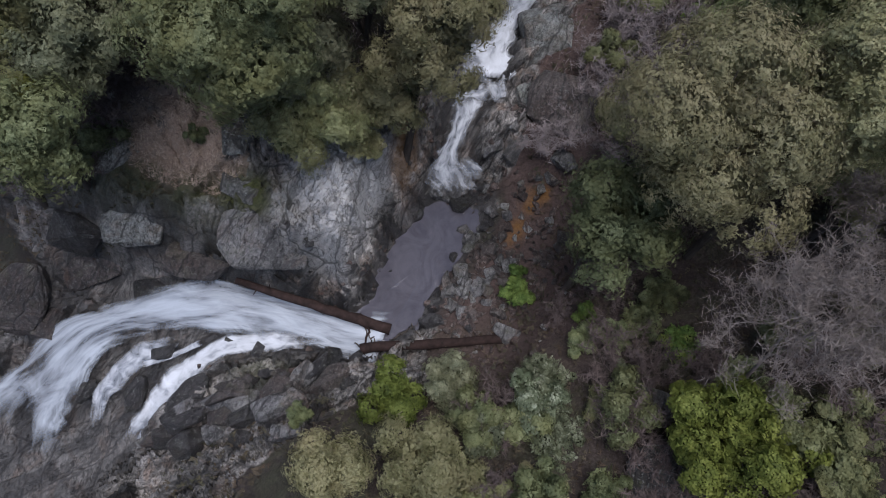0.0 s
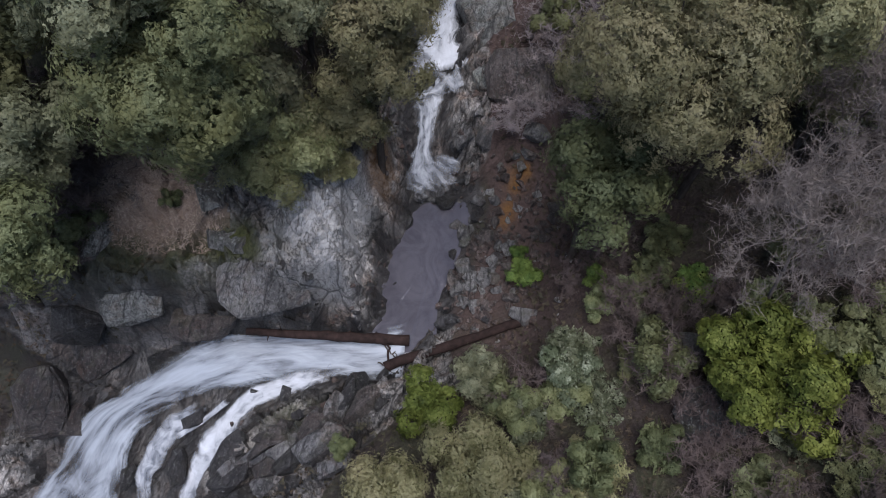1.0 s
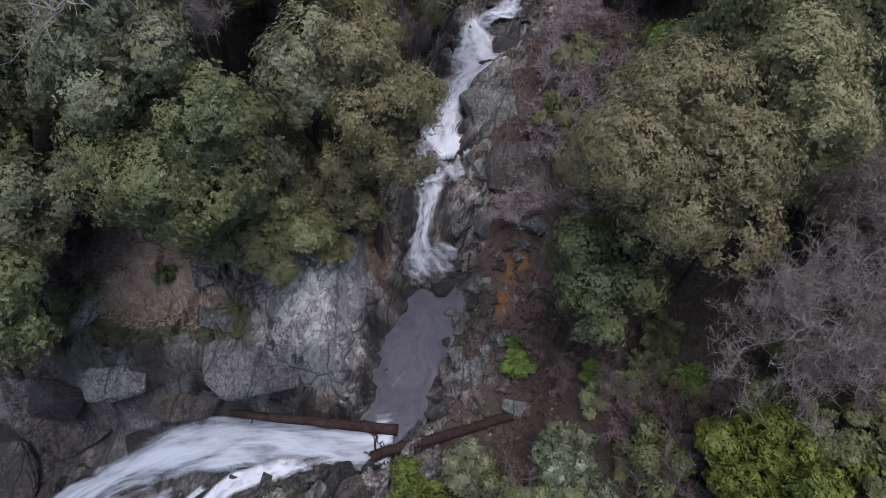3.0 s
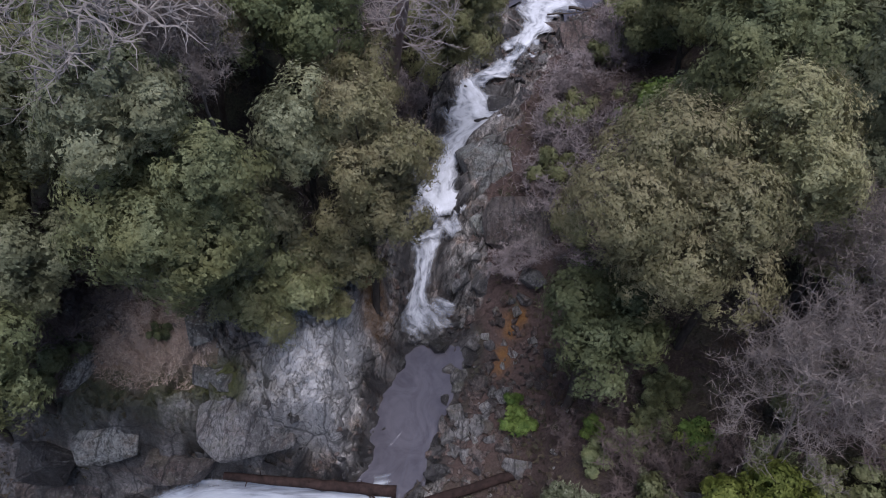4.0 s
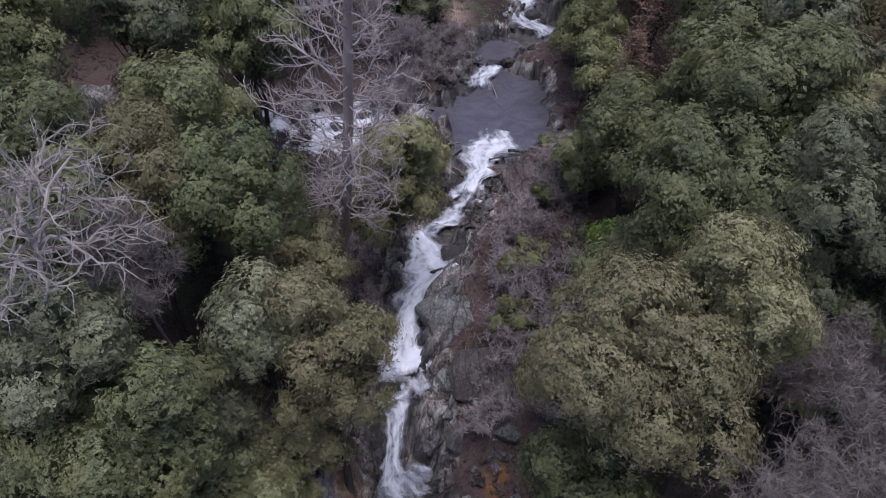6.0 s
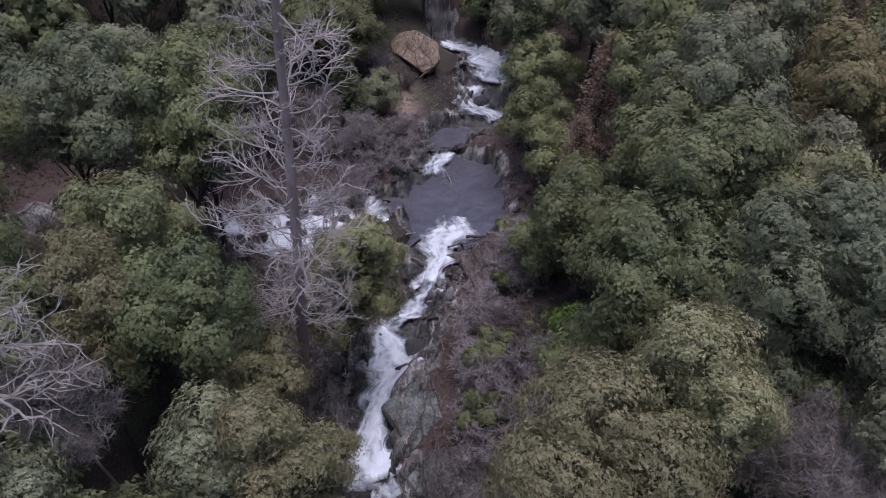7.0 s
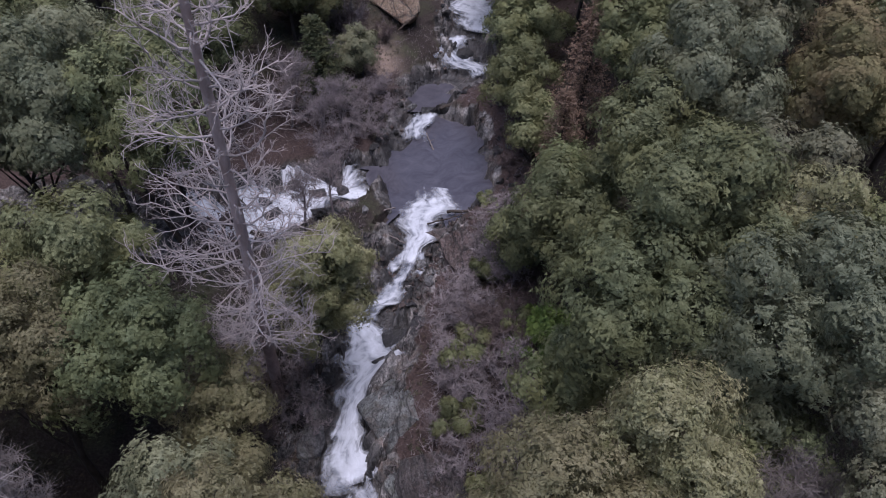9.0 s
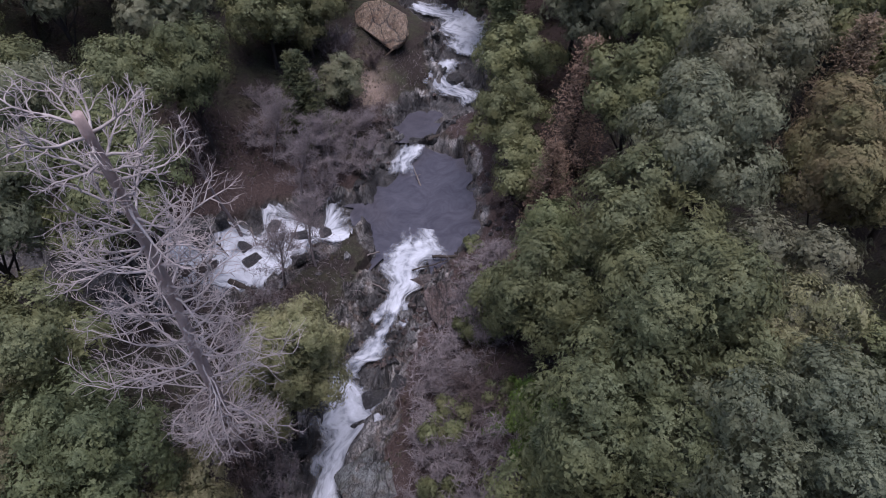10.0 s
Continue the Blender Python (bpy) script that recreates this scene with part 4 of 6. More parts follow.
big_rock(1.8, 50.2, (3.0, 3.4, 2.4), DARKROCK, "dark jagged rock beside the cascade", 30, (0, 12), 10.8, 0.35)
big_rock(-1.6, 47.4, (1.8, 1.6, 1.2), DARKROCK, "wet dark rock in the white water", 60, (0, 0), 10.5, 0.35)
big_rock(-6.6, 46.0, (2.6, 3.0, 2.0), DARKROCK, "dark rock on the cascade's bank", 10, (0, 0), 10.6, 0.4)
big_rock(-6.8, 40.0, (2.4, 3.4, 1.8), ROCK, "grey rock on the cascade's bank", -10, (0, 0), 10.2, 0.4)
big_rock(-16.8, 9.6, (2.4, 1.5, 1.2), DARKROCK, "dark mossy rock island in the waterfall", 40, (0, 0), 1.5, 0.4)
big_rock(-17.6, 6.4, (1.8, 3.0, 1.3), DARKROCK, "dark rock island in the waterfall", 20, (0, 0), -0.3, 0.4)
big_rock(-21.2, 5.4, (1.4, 2.2, 1.0), DARKROCK, "dark rock island in the waterfall", 15, (0, 0), -1.5, 0.4)
big_rock(3.2, 84.9, (2.4, 1.4, 1.3), DARKROCK, "dark boulder damming the small pool", 10, (0, 0), 11.7, 0.35)
big_rock(5.2, 85.2, (2.6, 1.6, 1.5), DARKROCK, "dark boulder damming the small pool", -15, (0, 0), 11.7, 0.35)
big_rock(1.2, 85.6, (1.8, 1.6, 1.4), ROCK, "grey boulder damming the small pool", 30, (0, 0), 11.8, 0.35)

big_rock(2.6, 35.2, (6.2, 6.2, 3.4), BROWNROCK, "broad dark brown rock under bare shrubs", 15, (6, -6), None, 0.5)
big_rock(-0.2, 49.2, (3.0, 3.0, 2.4), DARKROCK, "dark wet rock beside the cascade", 20, (0, 6), 10.4, 0.35)
big_rock(6.0, 57.4, (4.8, 6.6, 1.8), RUSTROCK, "broad mauve-brown rock slab beside the rapids", 8, (4, -8), None, 0.4)
big_rock(3.6, 62.6, (3.6, 2.4, 1.4), BROWNROCK, "low brown rock at the pool's lip", 10, (0, 0), None, 0.4)
for bx, by, bs in ((-16.6, 63.4, 2.6), (-14.0, 66.4, 2.2), (-12.6, 64.6, 2.4), (-10.6, 67.6, 2.0), (-8.6, 68.4, 2.4), (-18.6, 62.6, 2.2), (-11.4, 70.0, 2.2), (-6.2, 69.2, 2.0)):
    big_rock(bx, by, (bs, bs * 0.75, bs * 0.7), DARKROCK, "dark wet boulder in the side stream", bx * 40, (0, 0), None, 0.15)

# the broken cliff between the ledge and the falls, its overhang, and the pale slab above the pool
# Brown and dark blocks near the recess carry its shade in their colour.
CLIFF = [(-21.4, 15.6, (5.4, 3.4, 2.6), LICHENROCK, 26, (10, -4)), (-25.4, 13.4, (5.2, 4.0, 2.6), BROWNROCK, 40, (4, -4)), (-23.4, 18.0, (2.0, 4.2, 2.2), LICHENROCK, -32, (6, 24)), (-16.8, 15.4, (5.6, 3.0, 3.2), BROWNROCK, 16, (26, 0)),
         (-26.6, 9.0, (4.2, 4.6, 4.2), BROWNROCK, 20, (8, -8)), (-12.4, 17.1, (6.8, 4.8, 3.8), ROCK, 24, (26, 4)), (-19.4, 13.6, (4.6, 2.2, 2.2), DARKROCK, 28, (18, 0))]
for cx, cy, size, mat, turn, tip in CLIFF:
    big_rock(cx, cy, size, mat, "fractured dark cliff block above the water" if mat is not PALEROCK else "pale fractured slab sloping to the pool", turn, tip, None, 0.66, 22)
for k in range(40):
    u = k / 39
    cx, cy = -4.6 - 9.0 * u + rng.uniform(-1.6, 1.6), 10.8 - 6.5 * u + rng.uniform(-2.2, 2.2)
    ln = rng.uniform(1.4, 4.2)
    big_rock(cx, cy, (ln, ln * rng.uniform(0.35, 0.6), ln * rng.uniform(0.35, 0.55)), (DARKROCK, BROWNROCK, ROCK, DARKROCK, ROCK, PALEROCK, BROWNROCK)[k % 7], "long tilted slab of fractured rock below the falls",
             48 + rng.uniform(-22, 22), (rng.uniform(-25, 25), rng.uniform(-18, 18)), None, 0.4, 12)

# the rocks that stand out on the pool's edge
for bx, by, size, mat, turn, label in ((0.0, 24.8, (1.2, 1.7, 1.3), ROCK, 10, "rounded grey rock at the pool's edge"), (-0.6, 23.2, (0.8, 1.3, 1.0), DARKROCK, 20, "dark wet rock at the pool's edge"), (-0.4, 20.6, (1.0, 2.7, 1.2), ROCK, 18, "long pale-faced slab leaning over the pool"),
                                       (0.3, 21.9, (1.5, 1.5, 1.2), ROCK, 50, "angular grey rock at the pool's edge"), (0.9, 20.4, (1.4, 1.0, 0.9), ROCK, 0, "low grey rock at the pool's edge"), (1.9, 21.3, (1.2, 2.2, 0.9), ROCK, -14, "flat grey slab on the cobble bar"),
                                       (3.4, 23.6, (1.5, 1.3, 1.0), ROCK, 30, "grey rock beside the green bush"), (1.6, 24.6, (1.4, 1.8, 0.8), BROWNROCK, 15, "flat dark rock on the cobble bar"), (2.3, 18.3, (1.0, 1.2, 0.8), RUSTROCK, 60, "reddish rock near the log"),
                                       (4.2, 31.6, (2.6, 1.5, 1.4), ROCK, -25, "grey rock above the rust-coloured seep"), (6.4, 27.0, (1.7, 1.5, 1.2), BROWNROCK, 10, "dark rock at the bank's foot"), (0.7, 26.8, (1.2, 2.4, 0.8), DARKROCK, -10, "wet slab in the shallow water"),
                                       (-2.6, 27.8, (2.0, 1.6, 1.1), ROCK, 30, "creased grey rock below the cascade"), (-4.2, 25.0, (0.9, 1.6, 0.6), DARKROCK, 5, "dark rock in the shallow pool")):
    big_rock(bx, by, size, mat, label, turn, (rng.uniform(-8, 8), rng.uniform(-8, 8)), None, 0.3)

# loose blocks: the cobble bar, the rapids and the foot of the falls
BARS = [(6.6, 63.2, 2.4, 1.2, 24, 0.5, 1.5, BROWNROCK, "brown rock at the pool's lip"), (10.6, 76.0, 0.8, 5.0, 22, 0.5, 1.4, BROWNROCK, "dark rock along the pool's bank"), (-1.4, 79.0, 1.0, 3.4, 20, 0.5, 1.5, DARKROCK, "dark rock along the pool's bank"),
        (-5.6, 18.4, 0.6, 1.6, 20, 0.6, 1.4, DARKROCK, "dark layered rock at the pool's edge"), (-8.6, 10.0, 3.0, 2.2, 40, 0.5, 1.5, DARKROCK, "dark broken rock below the falls"),
        (0.5, 58.2, 1.1, 2.0, 22, 0.5, 1.2, DARKROCK, "dark wet rock in the rapids"), (-2.2, 54, 1.2, 1.4, 14, 0.5, 1.1, DARKROCK, "dark wet rock in the rapids"), (2.0, 64.4, 2.6, 1.2, 14, 0.4, 0.9, DARKROCK, "dark rock at the pool's lip"),
        (0.9, 22.6, 0.8, 2.6, 26, 0.6, 1.3, DARKROCK, "angular wet dark rock at the pool's edge"), (2.6, 22.0, 1.2, 3.2, 40, 0.6, 1.5, BROWNROCK, "angular dark rock on the cobble bar"),
        (1.3, 22.4, 1.0, 2.8, 44, 0.8, 1.7, ROCK, "angular grey rock on the cobble bar"), (5.4, 26.4, 1.2, 2.4, 26, 0.7, 1.5, BROWNROCK, "dark angular rock on the bank"), (4.6, 24.4, 1.8, 4.0, 34, 0.4, 1.2, RUSTROCK, "brown-grey rock on the cobble bar"), (1.2, 18.4, 1.4, 1.2, 16, 0.3, 0.9, RUSTROCK, "small wet rock by the outlet"),
        (2.2, 57.8, 2.4, 2.6, 40, 0.5, 1.6, ROCK, "grey rock in the rapids"), (-0.8, 53.4, 2.2, 2.4, 22, 0.5, 1.5, DARKROCK, "dark rock in the rapids"), (-12, 66.6, 4.0, 2.4, 40, 0.6, 2.0, DARKROCK, "dark boulder in the side stream"),
        (7.0, 96.5, 2.8, 4.5, 26, 0.6, 1.6, DARKROCK, "dark boulder in the upper rapids"), (3.6, 85.2, 3.0, 0.8, 14, 0.5, 1.3, DARKROCK, "dark boulder between two pools"),
        (-6.6, 34.0, 0.9, 4.2, 24, 0.5, 1.4, ROCK, "grey rock on the cascade's bank"), (-5.6, 28.4, 1.2, 1.6, 18, 0.4, 1.1, RUSTROCK, "rust-stained rock by the pool"),
        (1.4, 30.5, 1.6, 2.4, 18, 0.6, 1.5, ROCK, "grey rock beside rust-coloured seep"), (10.0, 72.0, 0.7, 6.0, 16, 0.4, 1.1, DARKROCK, "dark rock along the pool's bank"),
        (-9.0, 16.6, 2.6, 0.7, 12, 0.4, 1.0, DARKROCK, "dark layered rock by the falls"), (-1.0, 27.6, 1.3, 0.9, 12, 0.5, 1.2, DARKROCK, "dark rock at the foot of the cascade"),
        (2.8, 34.8, 1.5, 3.0, 14, 0.5, 1.5, ROCK, "grey rock under bare shrubs"), (-2.6, 60.5, 1.8, 3.0, 16, 0.5, 1.5, ROCK, "grey rock beside the rapids")]
loose = 0
rubble_v, rubble_f, rubble_n, rubble_m = [], [], 0, []
for cx, cy, sx, sy, count, lo, hi, mat, label in BARS:
    for k in range(count):
        bx, by = cx + sx * float(np.clip(rng.normal(), -1.8, 1.8)), cy + sy * float(np.clip(rng.normal(), -1.8, 1.8))
        size = float(lo + (hi - lo) * rng.random() ** 1.8)
        if k < count * 0.42:
            boulder(bx, by, size, mat, label, rng.uniform(0, 360), (rng.uniform(-25, 25), rng.uniform(-25, 25)), 0.15)
        else:
            me = small_rocks[RUSTROCK.name][int(rng.integers(6))]
            m = Matrix.LocRotScale((bx, by, height(bx, by) + 0.08), Euler((rng.uniform(-0.4, 0.4), rng.uniform(-0.4, 0.4), rng.uniform(0, 6))), (size * 0.6,) * 3)
            rubble_v += [tuple(m @ v.co) for v in me.vertices]
            rubble_f += [tuple(i + rubble_n for i in q.vertices) for q in me.polygons]
            rubble_m += [1] * len(me.polygons)
            rubble_n += len(me.vertices)
for k in range(480):
    bx, by = (3.4 + 2.6 * float(np.clip(rng.normal(), -1.7, 1.7)), 23.4 + 4.2 * float(np.clip(rng.normal(), -1.7, 1.7))) if k < 300 else (2.0 + 2.0 * rng.normal(), 57.5 + 3.0 * rng.normal())
    size = float(0.25 + 0.9 * rng.random() ** 2)
    me = small_rocks[ROCK.name][int(rng.integers(6))]
    m = Matrix.LocRotScale((bx, by, height(bx, by) + 0.05), Euler((rng.uniform(-0.4, 0.4), rng.uniform(-0.4, 0.4), rng.uniform(0, 6))), (size,) * 3)
    rubble_v += [tuple(m @ v.co) for v in me.vertices]
    rubble_f += [tuple(i + rubble_n for i in q.vertices) for q in me.polygons]
    rubble_m += [int(rng.random() < 0.75)] * len(me.polygons)
    rubble_n += len(me.vertices)
tagged(new("rubble", make_mesh("rubble", rubble_v, rubble_f, [ROCK, RUSTROCK], rubble_m)), "loose grey stones along the creek", "stones", kind="stuff")

# ---- trees ----


def spread_out(r, n, low):
    """n even directions, none of them lower than that."""
    k = np.arange(n) + 0.5
    ph, cz = k * 2.39996 + r.uniform(-0.3, 0.3, n) + r.uniform(0, 6), 1 - (1 - low) * k / n
    sr = np.sqrt(np.clip(1 - cz * cz, 0, 1))
    return np.stack([sr * np.cos(ph), sr * np.sin(ph), cz], 1)


def crown_points(r, R, bottom, top, lobe, size, fill=0.1):
    """Leaf places and facings for a crown of big masses, each of many small lobes of that size, with gaps between them."""
    mid, half = (bottom + top) / 2, (top - bottom) / 2
    box, small = np.array([R, R, half]), min(R, half)
    area = 4 * math.pi * ((R ** 3.2 + 2 * (R * half) ** 1.6) / 3) ** 0.625
    count = int(4.2 * area / size ** 2)
    big = int(np.clip(round(11 * (R / 5) ** 0.8 * (half / R) ** 0.4), 5, 18))
    mass = spread_out(r, big, -0.6) * r.uniform(0.5, 0.82, big)[:, None] * box
    girth = r.uniform(0.27, 0.46, big) * small
    middle = (lobe[0] + lobe[1]) / 2
    out, centre, heart = [], [], []
    for b in range(big):
        per = int(np.clip(round(2.0 * (girth[b] / middle) ** 2), 5, 26))
        dirs = unit(spread_out(r, per, -0.35) + 0.45 * unit(mass[b] / box))
        out.append(dirs)
        centre.append(mass[b] + dirs * girth[b] * r.uniform(0.8, 1.05, per)[:, None])
        heart.append(np.repeat(mass[b][None], per, 0))
    out, centre, heart = np.concatenate(out), np.concatenate(centre), np.concatenate(heart)
    rad = np.minimum(r.uniform(*lobe, len(out)), 0.4 * small)
    share = r.choice(len(out), count, p=rad ** 2 / (rad ** 2).sum())
    d = unit(r.normal(size=(count, 3)) + 0.9 * out[share] + np.array([0, 0, 0.45]))
    lump = 1 + 0.25 * np.sin(6 * d[:, 0] + share) * np.sin(5 * d[:, 1] + 2 * share)
    p = centre[share] + d * (rad[share] * lump * (0.55 + 0.8 * r.random(count) ** 1.3))[:, None]
    n = unit(0.6 * d + 0.8 * unit(centre[share] - heart[share]) + 0.26 * r.normal(size=(count, 3)))
    inner = int(count * fill)
    q = unit(r.normal(size=(inner, 3))) * (r.random(inner) ** 0.4)[:, None] * box * 0.68
    lift = np.array([0, 0, mid])
    return p + lift, n, d, q + lift, unit(r.normal(size=(inner, 3)) + np.array([0, 0, 0.8])), mass + lift


def leafy_tree(label, leaf, r, R=5.0, top=15.0, bottom=4.5, size=0.2, tip=None, slim=0.42, trunk=0.3, name="tree", lobe=(0.6, 1.05), group="valley trees", wood=None):
    ob = thing(name, label, name, group)
    p, n, d, q, m, centres = crown_points(r, R, bottom, top, lobe, size)
    v, f = leaves(p, n, size, r, slim)
    v2, f2 = leaves(q, m, size * 2.2, r, 0.5)
    mats, index = [leaf], None
    allv, allf = np.concatenate([v, v2]), np.concatenate([f, f2 + len(v)])
    if tip is not None:
        s = np.flatnonzero((d[:, 2] > 0.35) & (p[:, 2] > bottom + 0.35 * (top - bottom)))[:: 5]
        v3, f3 = slivers(p[s], unit(d[s] * 0.5 + np.array([0, 0, 0.9]) + 0.25 * r.normal(size=(len(s), 3))), 0.55, 0.022, r)
        mats = [leaf, tip]
        index = np.concatenate([np.zeros(len(allf)), np.ones(len(f3))])
        allv, allf = np.concatenate([allv, v3]), np.concatenate([allf, f3 + len(allv)])
    part("crown", make_mesh("crown", allv, allf, mats, index), ob)
    t = Tubes()
    stem, _ = bent((0, 0, -0.6), (0, 0, 1), bottom + (top - bottom) * 0.55, 7, r, 0.05)
    t.add(stem, np.linspace(trunk, trunk * 0.3, 8), 7)
    for c in centres:
        e = stem[int(r.integers(3, 6))]
        midp = e + (c - e) * 0.5 + np.array([0, 0, -0.3]) + r.normal(size=3) * 0.25
        t.add([e, midp, c], [trunk * 0.35, trunk * 0.2, 0.03], 5)
    part("trunk", t.mesh("trunk", wood or BARK), ob)
    return ob


def bare_tree(label, wood, r, top=12.0, spread=0.9, limbs=8, levels=3, kids=5, trunk=0.25, name="bare_tree", lean=(0, 0), fork=0.25, lift=0.06, twig=2600, group="bare trees", length=0.42, rise=0.75, sway=0.2):
    ob = thing(name, label, "tree", group)
    t = Tubes()
    stem, _ = bent((0, 0, -0.5), (lean[0], lean[1], 1), top * rise, 6, r, 0.06)
    t.add(stem, np.linspace(trunk, trunk * 0.3, 7), 7)
    part("trunk", t.mesh("trunk", wood), ob)
    b = Tubes()
    for k in range(limbs):
        u = fork + (1 - fork) * (k + r.random()) / limbs
        i = min(int(u * 6), 5)
        e = stem[i] + (stem[i + 1] - stem[i]) * (u * 6 - i)
        a = k * 2.4 + r.uniform(-0.4, 0.4)
        dd = unit(np.array([math.cos(a) * spread, math.sin(a) * spread, 0.55 + 0.5 * u]))
        grow(b, e, dd, top * length * (1.2 - 0.55 * u), trunk * 0.26, levels - 1, r, kids, 0.8, lift, sway)
    pts = np.concatenate(b.v)
    s = r.integers(0, len(pts), twig)
    v, f = slivers(pts[s], unit(r.normal(size=(twig, 3)) * 0.8 + np.array([0, 0, 0.5])), 0.62, 0.011, r)
    vb = np.concatenate(b.v)
    faces = b.f + (f + len(vb)).tolist()
    part("branchwork", make_mesh("branchwork", np.concatenate([vb, v]), faces, wood), ob)
    return ob


def bare_shrub(label, wood, r, R=2.2, top=3.2, stems=12, twig=3300, name="bare_shrub"):
    ob = thing(name, label, "shrub", "bare shrubs")
    t = Tubes()
    for k in range(stems):
        a, s = k * 2.4, math.sqrt((k + 0.5) / stems)
        d = unit(np.array([math.cos(a) * s * R / top * 1.1, math.sin(a) * s * R / top * 1.1, 1.0]))
        grow(t, (0.3 * R * s * math.cos(a), 0.3 * R * s * math.sin(a), -0.3), d, top * r.uniform(0.7, 1.05), 0.03, 1, r, 5, 0.7, 0.03, 0.12, 0.5, 0.3, 4)
    vb = np.concatenate(t.v)
    s = r.integers(0, len(vb), twig)
    v, f = slivers(vb[s], unit(r.normal(size=(twig, 3)) * 0.8 + np.array([0, 0, 0.8])), 0.62, 0.022, r)
    part("twig_mass", make_mesh("twig_mass", np.concatenate([vb, v]), t.f + (f + len(vb)).tolist(), wood), ob)
    return ob


def bush(label, leaf, r, R=1.6, top=1.8, size=0.17, name="bush", slim=0.4):
    ob = thing(name, label, "bush", "bushes")
    p, n, d, q, m, centres = crown_points(r, R, 0.1, top, (0.22, 0.42), size)
    v, f = leaves(p, n, size, r, slim)
    v2, f2 = leaves(q, m, size * 1.8, r, 0.5)
    part("foliage", make_mesh("foliage", np.concatenate([v, v2]), np.concatenate([f, f2 + len(v)]), leaf), ob)
    t = Tubes()
    for c in centres[:: 2]:
        t.add([(0, 0, -0.3), c * np.array([0.4, 0.4, 0.5]), c], [0.04, 0.03, 0.01], 4)
    part("twig_mass", t.mesh("twig_mass", BARK), ob)
    return ob


def conifer(label, leaf, r, top=16.0, R=2.4, whorls=26, sprays=9000, trunk=0.28, name="conifer", size=0.22, droop=-0.15):
    ob = thing(name, label, "tree", "conifers")
    t = Tubes()
    stem, _ = bent((0, 0, -0.6), (0, 0, 1), top, 8, r, 0.02)
    t.add(stem, np.linspace(trunk, 0.03, 9), 7)
    part("trunk", t.mesh("trunk", BARK), ob)
    b, pts = Tubes(), []
    for w in range(whorls):
        u = 0.16 + 0.82 * w / whorls
        e = np.array([np.interp(u * 8, range(9), stem[:, k]) for k in range(3)])
        ln = R * (1 - u) ** 0.75 * 1.15 + 0.2
        for k in range(6):
            a = w * 1.1 + k * 1.047 + r.uniform(-0.25, 0.25)
            path, _ = bent(e, unit(np.array([math.cos(a), math.sin(a), 0.15])), ln * r.uniform(0.7, 1.1), 4, r, 0.08, droop * 0.3)
            b.add(path, np.linspace(0.03, 0.008, 5), 3)
            pts.append(path[1:])
    pts = np.concatenate(pts)
    s = r.integers(0, len(pts), sprays)
    p = pts[s] + r.normal(size=(sprays, 3)) * 0.22
    v, f = leaves(p, unit(r.normal(size=(sprays, 3)) + np.array([0, 0, 0.9])), size, r, 0.28)
    vb = np.concatenate(b.v)
    part("branchwork", b.mesh("branchwork", BARK), ob)
    part("foliage", make_mesh("foliage", v, f, leaf), ob)
    return ob


protos = {}
LEAFY = {
    "oak": dict(label="evergreen oak with a dense green crown", leaf=OAK, size=0.25),
    "grey": dict(label="grey-green evergreen oak with lumpy crown", leaf=GREYOAK, size=0.24, lobe=(0.5, 0.9)),
    "olive": dict(label="olive-green tree with feathery tan twig tips", leaf=OLIVE, size=0.22, tip=TAN, slim=0.34, lobe=(0.5, 0.8)),
    "yellow": dict(label="yellow-green broadleaf tree with large leaves", leaf=YELLOW, size=0.3, slim=0.5, lobe=(0.25, 0.45)),
    "mid": dict(label="evergreen oak in the forest on the slope", leaf=OAK, size=0.32),
    "far": dict(label="distant evergreen oak on the valley side", leaf=GREYOAK, size=0.5, lobe=(0.6, 1.0)),
    "young": dict(label="small fresh green tree on the bank", leaf=FRESH, size=0.22, lobe=(0.35, 0.6)),
    "silver": dict(label="silvery green shrub with white-tipped leaves", leaf=SILVER, size=0.2, lobe=(0.22, 0.42), trunk=0.12, wood=PALE),
    "gold": dict(label="golden-green pine with clumped needles", leaf=PINEGOLD, size=0.24, lobe=(0.4, 0.7)),
}


def proto(kind, seed):
    """The first plant of each other kind, with its nominal top and radius."""
    r = np.random.default_rng(seed)
    if kind == "pine":
        return conifer("dark green conifer by the upper creek", NEEDLE, r, size=0.32), 16.0, 2.4
    if kind == "brown":
        return conifer("dead conifer with brown needles", BROWN, r, size=0.22, sprays=7000), 16.0, 2.4
    if kind == "alder":
        return bare_tree("slender bare mauve-grey alder", MAUVE, r, 12.0, 0.6, 12, 3, 5, 0.16, fork=0.35, lift=0.1, twig=5500, length=0.3), 12.0, 3.5
    if kind == "twig":
        return bare_shrub("bare mauve-grey shrub of fine twigs", MAUVE, r), 3.2, 2.2
    if kind == "rust":
        return bare_shrub("bare reddish-brown shrub of fine twigs", RUST, r), 3.2, 2.2
    if kind == "bush":
        return bush("fresh bright green bush on the bank", FRESH, r), 1.8, 1.6
    return bush("low dull green bush on the slope", OAK, r), 1.8, 1.6


standing = []


